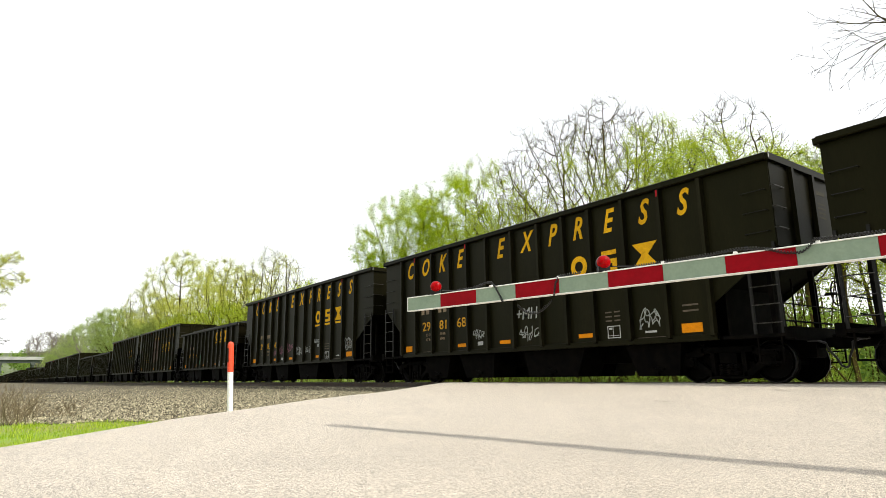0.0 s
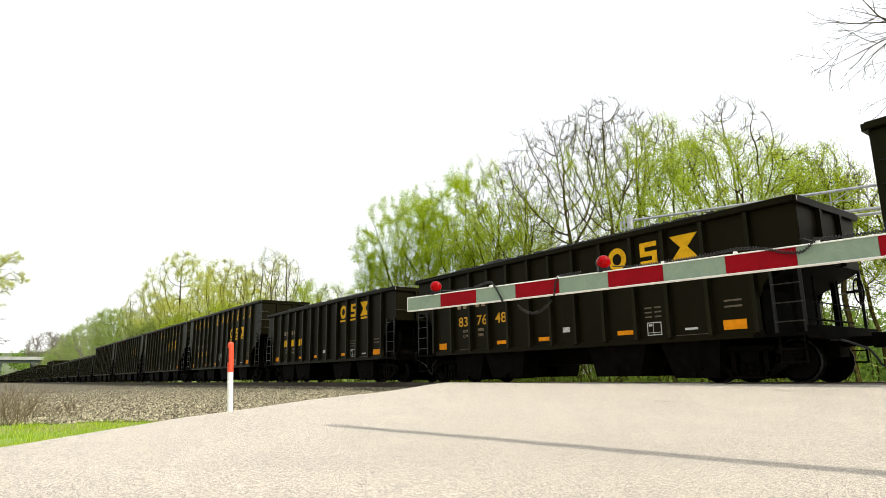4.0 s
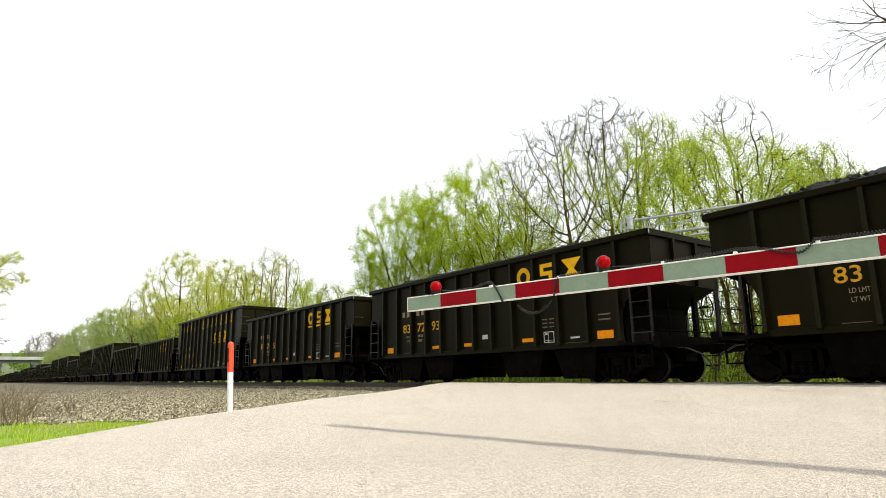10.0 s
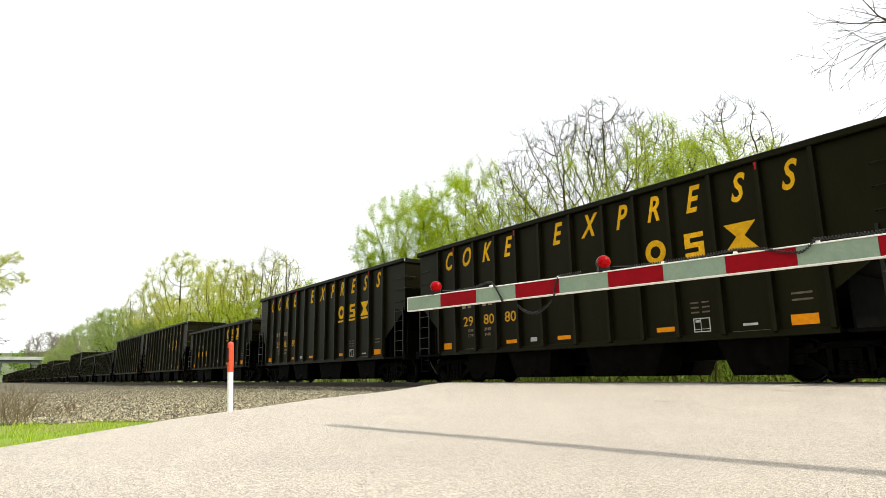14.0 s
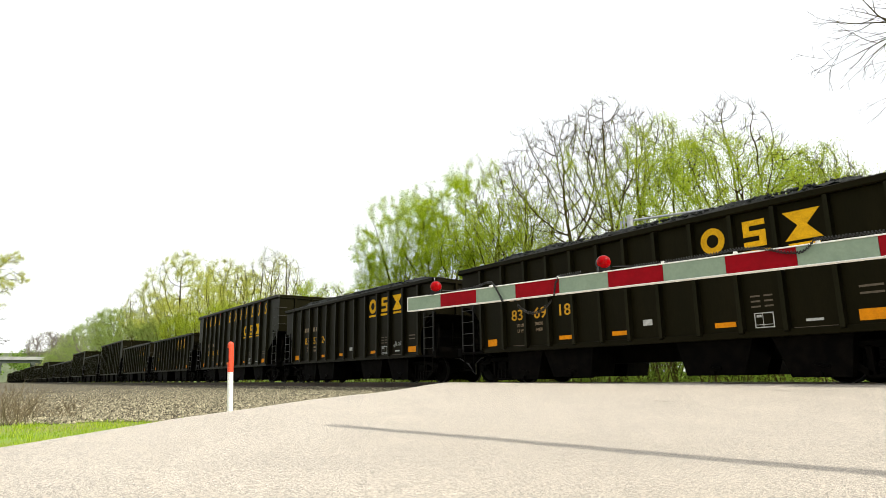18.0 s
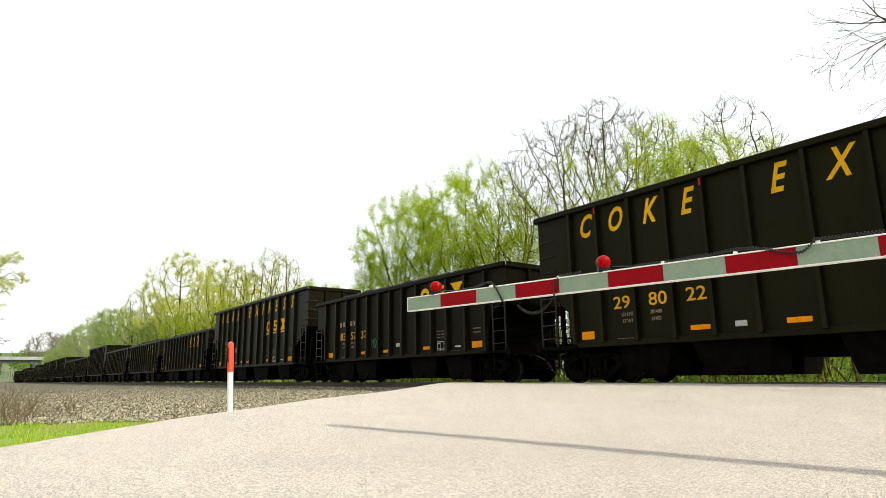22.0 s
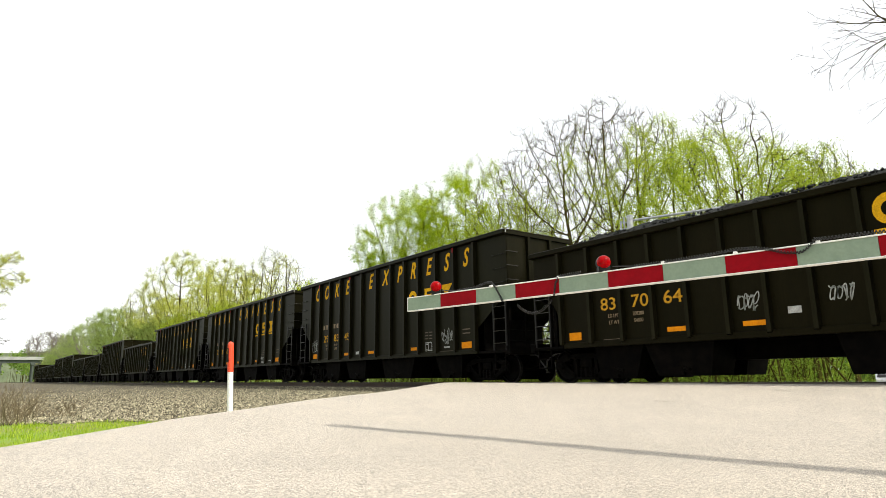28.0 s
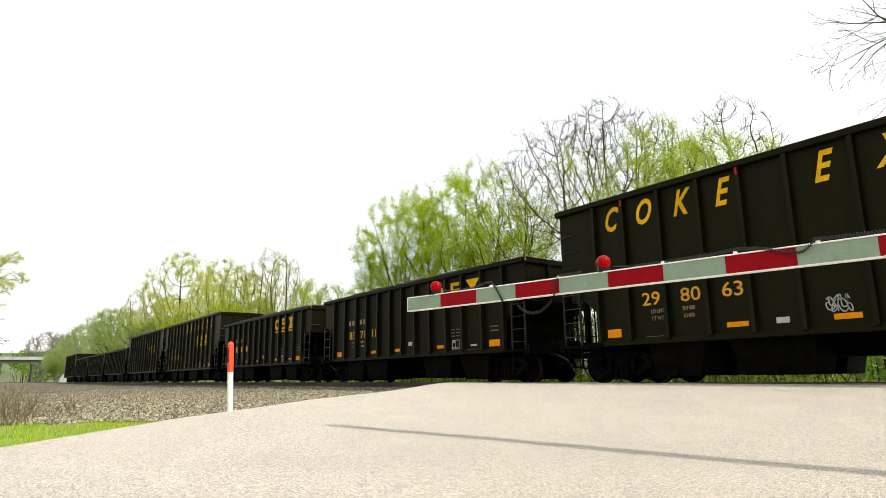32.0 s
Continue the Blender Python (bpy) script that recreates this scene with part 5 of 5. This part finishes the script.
    if not tall:
        lumps = Shape()
        for _ in range(360):
            x, y = rng.uniform(-half + 0.5, half - 0.5), -HW + 0.26 + abs(rng.normal(0, 0.55))
            t = min(1.0, (half - abs(x)) / 1.9)
            z = zt - 0.14 + 0.46 * t * max(1 - (abs(y) / (HW - 0.15)) ** 2, 0) ** 0.5
            r = rng.uniform(0.025, 0.06)
            p = [Vector(q) * r * rng.uniform(0.7, 1.3) + Vector((x, y, z)) for q in ((1, 0, 0), (-1, 0, 0), (0, 1, 0), (0, -1, 0), (0, 0, 1), (0, 0, -1))]
            lumps.add(p, [(0, 2, 4), (2, 1, 4), (1, 3, 4), (3, 0, 4), (2, 0, 5), (1, 2, 5), (3, 1, 5), (0, 3, 5)])
        part("coke_lump", quick_mesh("coke_lump", lumps.v, lumps.f, COAL), COAL, load, "loose lumps of coke")["kind"] = "stuff"
    paint_car(car, tall, ribs)
    return car


def plate(name, car, x0, x1, z0, z1, mat, label=""):
    return part(name, Shape().box(x0, x1, SKIN - 0.018, SKIN - 0.010, z0, z1), mat, car, label)


def paint_car(car, tall, ribs):
    face = SKIN - 0.016
    if tall:
        for k, ch in zip((1, 2, 3, 4, 6, 7, 8, 9, 10, 11, 12), "COKEEXPRESS"):
            part("letter", word_mesh(ch, YELLOW, 0.61, 0.66, 0.36, 0.018), YELLOW, car, "yellow slanted letter", at=(bay(ribs, k, 0.50), face, 4.18))
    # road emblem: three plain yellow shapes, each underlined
    zl, w = (3.13, 0.28)
    for k in (9, 10, 11):
        x = bay(ribs, k)
        s = Shape()
        if k == 9:
            n = 20
            v = []
            for i in range(n):
                c_, s_ = math.cos(6.28319 * i / n), math.sin(6.28319 * i / n)
                for r in (0.30, 0.15):
                    v += [(x + r * c_ * 0.95, SKIN - 0.018, zl + r * s_), (x + r * c_ * 0.95, SKIN - 0.010, zl + r * s_)]
            f = []
            for i in range(n):
                j = (i + 1) % n
                f += [(4 * i, 4 * j, 4 * j + 2, 4 * i + 2), (4 * i, 4 * i + 1, 4 * j + 1, 4 * j), (4 * i + 2, 4 * j + 2, 4 * j + 3, 4 * i + 3)]
            s.add(v, f)
        elif k == 10:
            for z0 in (-0.29, -0.06, 0.17):
                s.box(x - 0.24, x + 0.24, SKIN - 0.018, SKIN - 0.010, zl + z0, zl + z0 + 0.12)
            s.box(x - 0.24, x - 0.10, SKIN - 0.018, SKIN - 0.010, zl + 0.06, zl + 0.17).box(x + 0.10, x + 0.24, SKIN - 0.018, SKIN - 0.010, zl - 0.17, zl - 0.06)
        else:
            s.prism([(x - 0.36, zl + 0.3), (x - 0.09, zl), (x - 0.36, zl - 0.3), (x + 0.36, zl - 0.3), (x + 0.09, zl), (x + 0.36, zl + 0.3)], SKIN - 0.018, SKIN - 0.010)
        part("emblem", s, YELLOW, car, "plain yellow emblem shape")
        plate("underline", car, x - 0.3, x + 0.3, zl - 0.44, zl - 0.36, YELLOW)
    # owner's mark above the number, as bars
    for k, n in ((2, 2), (3, 2)):
        for i in range(n):
            x = bay(ribs, k) + (i - 0.5) * 0.3
            plate("mark_bar", car, x - 0.09, x + 0.09, 2.46, 2.66, STENCIL)
    # weights
    if tall:
        two, three = ("LD LMT", "LT WT"), ("201400", "61400")
    else:
        two, three = ("LD LMT", "LT WT"), ("208200", "54800")
    for i in range(2):
        part("stencil", word_mesh(two[i], STENCIL, 0.095, 0.8), STENCIL, car, at=(bay(ribs, 2, 0.72), face, 1.70 - 0.17 * i))
        part("stencil", word_mesh(three[i], STENCIL, 0.095, 0.8), STENCIL, car, at=(bay(ribs, 3, 0.5), face, 1.70 - 0.17 * i))
    # reflectors
    big = (1, 12)
    for k in big:
        x = bay(ribs, k, 0.42 if k == 1 else 0.5)
        w = 0.21 if k == 1 else (0.26 if tall else 0.26)
        plate("reflector", car, x - w, x + w, 1.14, 1.35, ORANGE, "orange reflective patch")
    for k in ((4, 6, 9) if tall else (4, 6, 9)):
        x = bay(ribs, k, 0.6)
        plate("reflector", car, x - 0.24, x + 0.24, 1.19, 1.30, ORANGE, "thin orange reflective patch")
    x = bay(ribs, 5 if tall else 7, 0.55)
    plate("label_panel", car, x - 0.13, x + 0.13, 1.20 if tall else 1.38, 1.32 if tall else 1.52, WHITE, "small white data label")
    # inspection box
    x = bay(ribs, 10)
    s = Shape()
    for x0, x1, z0, z1 in ((x - 0.20, x + 0.20, 1.425, 1.445), (x - 0.20, x + 0.20, 1.13, 1.15), (x - 0.20, x - 0.18, 1.13, 1.445), (x + 0.18, x + 0.20, 1.13, 1.445),
                           (x - 0.03, x - 0.018, 1.15, 1.43), (x - 0.18, x + 0.18, 1.19, 1.202), (x - 0.15, x - 0.05, 1.35, 1.40)):
        s.box(x0, x1, SKIN - 0.018, SKIN - 0.010, z0, z1)
    part("inspection_panel", s, WHITE, car, "white outlined inspection panel")
    for i in range(3):
        plate("stencil_bar", car, x - 0.24, x - 0.04, 1.56 + 0.11 * i, 1.595 + 0.11 * i, FAINT)
        plate("stencil_bar", car, x + 0.04, x + 0.22, 1.56 + 0.11 * i, 1.595 + 0.11 * i, FAINT)
    x = bay(ribs, 11)
    plate("stencil_bar", car, x - 0.16, x + 0.16, 1.20, 1.25, WHITE)
    plate("stencil_bar", car, x - 0.4, x + 0.4, 1.08, 1.095, FAINT)
    x = bay(ribs, 2, 0.6)
    plate("stencil_bar", car, x - 0.25, x + 0.25, 1.10, 1.115, FAINT)
    x = bay(ribs, 12)
    for i in range(2):
        plate("stencil_bar", car, x - 0.2, x + 0.2, 1.62 + 0.13 * i, 1.66 + 0.13 * i, FAINT)
    if tall:
        for x in (ribs[1], ribs[4], ribs[11]):
            part("post_tab", Shape().box(x - 0.02, x + 0.02, -HW - 0.008, -HW - 0.001, 4.47, 4.63), MARK_RED, car, "small red tab")


def number_car(car, tall, digits):
    ribs = RIBS_TALL if tall else RIBS_LOW
    for k, pair in zip((2, 3, 4), digits):
        if pair == "--":
            for i in (-1, 1):
                x = bay(ribs, k) + i * 0.13
                plate("number_bar", car, x - 0.1, x + 0.1, 1.86, 2.2, YELLOW)
        else:
            part("number", word_mesh(pair, NUMBER, 0.315, 1.18, 0.0, 0.003), NUMBER, car, "faded yellow stencilled number", at=(bay(ribs, k, 0.57), SKIN - 0.016, 2.0))


def ribbon(s, pts, width):
    """A thin painted stroke on the side sheet, through points of (x, z)."""
    y0, y1 = SKIN - 0.0145, SKIN - 0.0115
    left, right = [], []
    for i, (x, z) in enumerate(pts):
        a, c = pts[max(i - 1, 0)], pts[min(i + 1, len(pts) - 1)]
        d = math.hypot(c[0] - a[0], c[1] - a[1]) or 1.0
        nx, nz = -(c[1] - a[1]) / d * width, (c[0] - a[0]) / d * width
        left.append((x + nx, z + nz))
        right.append((x - nx, z - nz))
    n = len(pts)
    v = [(x, y0, z) for x, z in left] + [(x, y0, z) for x, z in right] + [(x, y1, z) for x, z in left] + [(x, y1, z) for x, z in right]
    f = []
    for i in range(n - 1):
        f += [(i, i + 1, n + i + 1, n + i), (2 * n + i, i, i + 1, 2 * n + i + 1)[::-1], (n + i, n + i + 1, 3 * n + i + 1, 3 * n + i)]
    s.add(v, f)


def scrawl(car, ribs, k, z, w, h, mat, seed):
    """Unreadable spray-paint strokes in one bay: looping letters-like curves."""
    rng = np.random.default_rng(seed)
    x0 = bay(ribs, k)
    s = Shape()
    for j in range(4):
        cx = x0 + (j - 1.5) * w * 0.27
        a = [rng.uniform(-1, 1) for _ in range(8)]
        pts = []
        for i in range(26):
            t = i / 25
            x = cx + w * 0.17 * (math.sin(6.28 * (t * 1.5 + a[0])) + 0.5 * math.sin(6.28 * (t * 3.1 + a[1]))) * (0.7 + 0.3 * a[2])
            zz = z + h * 0.36 * (math.cos(6.28 * (t * 1.2 + a[3])) + 0.35 * math.cos(6.28 * (t * 3.7 + a[4]))) * (0.8 + 0.3 * a[5])
            pts.append((min(max(x, x0 - w * 0.62), x0 + w * 0.62), zz))
        ribbon(s, pts, 0.0115)
    part("graffiti", s, mat, car, "unreadable looping spray-painted scrawl")


# types and numbers from the head of the train to its tail (T tall, L low)
TRAIN = """T------ T298168 T298342 L835443 T298128 T298257 L837648 L------ T298290 T298231 T298036 T298035 L836640 L835606 L837293 L837151 T298397 L835208
L836756 T298080 T298189 L------ T298367 T298392 L836918 L835324 T298111 L835947 L836660 T298022 L835737 T298408 L837190 L835457 L835126 T298074 L8355-- L837064
T298345 T298165 T298194 L836923 T298063 L837111 L------ T------ T------ L------ L------ L------ T------""".split()
SCRAWLS = ((1, 7, 1.45, 0.72, 0.5, "c"), (1, 5, 1.55, 0.5, 0.35, "c"), (1, 11, 1.55, 0.55, 0.5, "c"), (2, 5, 1.7, 0.7, 0.6, "p"), (2, 6, 1.8, 0.8, 0.6, "p"),
           (2, 7, 1.6, 0.8, 0.5, "c"), (2, 8, 1.6, 0.8, 0.5, "c"), (2, 4, 1.6, 0.4, 0.3, "p"), (2, 12, 1.7, 0.7, 0.7, "c"),
           (8, 7, 1.75, 0.8, 0.7, "c"), (12, 7, 1.85, 0.5, 0.4, "c"), (13, 5, 1.6, 0.5, 0.4, "c"), (22, 6, 1.55, 0.8, 0.4, "c"), (37, 6, 1.7, 0.4, 0.4, "c"),
           (37, 8, 1.7, 0.4, 0.4, "c"), (38, 11, 1.6, 0.6, 0.7, "c"), (42, 6, 1.5, 0.4, 0.5, "c"), (25, 11, 1.5, 0.5, 0.3, "c"), (35, 12, 4.2, 0.9, 0.35, "c"), (30, 5, 1.6, 0.5, 0.5, "t"), (36, 2, 1.4, 0.4, 0.3, "c"), (36, 3, 1.4, 0.4, 0.3, "c"))
# how high each low car is heaped, where it differs from the rest
LOADS = {"836640": 0.04, "835606": 0.03, "836918": 0.05, "835324": 0.06, "837064": 0.03, "835457": 0.04, "835208": -0.4, "837151": -0.4, "835947": -0.4, "836756": -0.25}
CARS = []


def make_train():
    first = {}
    corner = -4.6355
    for i, code in enumerate(TRAIN):
        tall = code[0] == "T"
        if i:
            corner -= 16.483 if tall else 15.132
        x = corner + (7.7125 - 0.126 if tall else 6.765)
        if tall not in first:
            first[tall] = (make_car(tall), pose(x, 14.38, 0))
            car = first[tall][0]
        else:
            car = copy_thing(first[tall][0], pose(x, 14.38, 0))
        car.matrix_basis = pose(x, 14.38, 0)
        CARS.append((car, x, tall, code))
    for car, x, tall, code in CARS:
        for load in car.children:
            if not tall and load.name.startswith("coke_load"):
                load.location.z = LOADS.get(code[1:], -0.03)
    for i, (car, x, tall, code) in enumerate(CARS):
        number_car(car, tall, (code[1:3], code[3:5], code[5:7]))
    for i, k, z, w, h, m in SCRAWLS:
        car, _, tall, _ = CARS[i]
        scrawl(car, RIBS_TALL if tall else RIBS_LOW, k, z, w, h, {"c": CHALK, "p": PINK, "t": TEAL}[m], i * 31 + k)
    car = CARS[4][0]
    car["label"] = "black tall-sided hopper car with a rusty brown patch and yellow lettering"
    r = RIBS_TALL
    for poly in ([(r[4] + 0.35, 1.95), (r[5] - 0.07, 1.62), (r[5] - 0.07, 3.72), (r[4] + 0.62, 3.55), (r[4] + 0.55, 3.1), (r[4] + 0.42, 2.9), (r[4] + 0.45, 2.4)],
                 [(r[5] + 0.07, 1.75), (r[6] - 0.07, 1.82), (r[6] - 0.07, 3.92), (r[5] + 0.6, 3.95), (r[5] + 0.3, 3.75), (r[5] + 0.07, 3.8)],
                 [(r[6] + 0.07, 1.85), (r[6] + 0.6, 2.0), (r[6] + 0.68, 2.35), (r[6] + 0.5, 2.7), (r[6] + 0.55, 3.2), (r[6] + 0.4, 3.3), (r[6] + 0.25, 3.85), (r[6] + 0.07, 3.9)]):
        part("rust_patch", Shape().prism(poly, SKIN - 0.0145, SKIN - 0.0115), RUST, car, "bare brown patch where the paint has gone")
    x = bay(RIBS_LOW, 5)
    blob = [(x - 0.16, 1.30), (x + 0.22, 1.28), (x + 0.26, 1.50), (x + 0.12, 1.62), (x + 0.02, 1.60), (x + 0.04, 1.85), (x - 0.08, 1.98), (x - 0.20, 1.90), (x - 0.14, 1.72), (x - 0.24, 1.52)]
    part("graffiti", Shape().prism(blob, SKIN - 0.0145, SKIN - 0.0115), TEAL, CARS[3][0], "solid green spray-painted patch")
    for k in (5, 6, 7):
        hx, hz, sp = bay(RIBS_LOW, k, 0.55), 1.78, Shape()
        heart = [(hx + 0.019 * 16 * math.sin(a) ** 3 * 0.8, hz + 0.016 * (13 * math.cos(a) - 5 * math.cos(2 * a) - 2 * math.cos(3 * a) - math.cos(4 * a))) for a in [6.28319 * i / 28 for i in range(29)]]
        ribbon(sp, heart, 0.012)
        part("graffiti", sp, HEART, CARS[33][0], "faint red heart in spray paint")
    sp, hx = Shape(), bay(r, 1, 0.5)
    for k, (dx, rx, rz) in enumerate(((-0.26, 0.15, 0.2), (-0.04, 0.12, 0.17), (0.14, 0.11, 0.15), (0.31, 0.13, 0.17))):
        ribbon(sp, [(hx + dx + rx * math.cos(a), 1.62 + 0.02 * k + rz * math.sin(a)) for a in [6.28319 * i / 18 for i in range(19)]], 0.011)
        top = 1.78 + 0.09 * (k % 2)
        ribbon(sp, [(hx + dx - rx, 1.72), (hx + dx - rx * 1.1, top + 0.1), (hx + dx + rx, top + 0.13), (hx + dx + rx * 0.9, 1.74)], 0.011)
    part("graffiti", sp, CHALK, CARS[38][0], "white outlined bubble shapes in spray paint")
    part("graffiti", word_mesh("+MH!", CHALK, 0.34, 0.9, 0.15, 0.002), CHALK, CARS[1][0], "white spray-painted capitals", at=(bay(r, 7, 0.48), SKIN - 0.016, 2.02))
    for text, x, z, h in (("RANCH", 0.5, 1.98, 0.17), ("BB!", 0.62, 1.76, 0.15)):
        part("graffiti", word_mesh(text, CHALK, h, 0.85, 0.0, 0.004), CHALK, CARS[2][0], "white spray-painted word", at=(bay(r, 9, x), SKIN - 0.016, z))


def run(t):
    """Metres that the train has rolled at t seconds."""
    return 20.4727 * t + 0.00178 * t * t


def motions():
    times = [0, 4, 8, 12, 16, 20, 24, 28, 32]
    for car, x, tall, code in CARS:
        walk(car, [(t, pose(x + run(t), 14.38, 0)) for t in times])
    walk(ROAD_CAR, [(t, pose(x, y, road_z(x, y) + 0.01, rz=-72)) for t, x, y in ((0, -30.0, 104.0), (24.0, -30.0, 104.0), (26.5, -31.2, 99.5), (27.8, -31.4, 95.5), (28.5, -31.0, 93.0), (29.5, -29.6, 89.6), (31.0, -23.0, 76.0), (32.0, -19.0, 66.0))])
    sets = [p for car, _, _, _ in CARS for p in car.children_recursive if p.name.startswith("wheelset")]
    walk(sets[0], [(k / FPS, pose(0, 0, 0, 0, math.degrees(run(k / FPS) / 0.457), 0)) for k in range(32 * FPS + 1)])
    keys = sets[0].animation_data
    for w in sets[1:]:
        w.rotation_mode = "QUATERNION"
        d = w.animation_data_create()
        d.action = keys.action
        d.action_slot = keys.action_slot


make_ground()
make_road()
make_ballast()
make_track()
make_bridge()
make_trees()
make_hill()
make_brush()
make_grass()
make_marker()
make_gate()
make_cantilever()
make_cracks()
ROAD_CAR = make_road_car()
make_train()
motions()
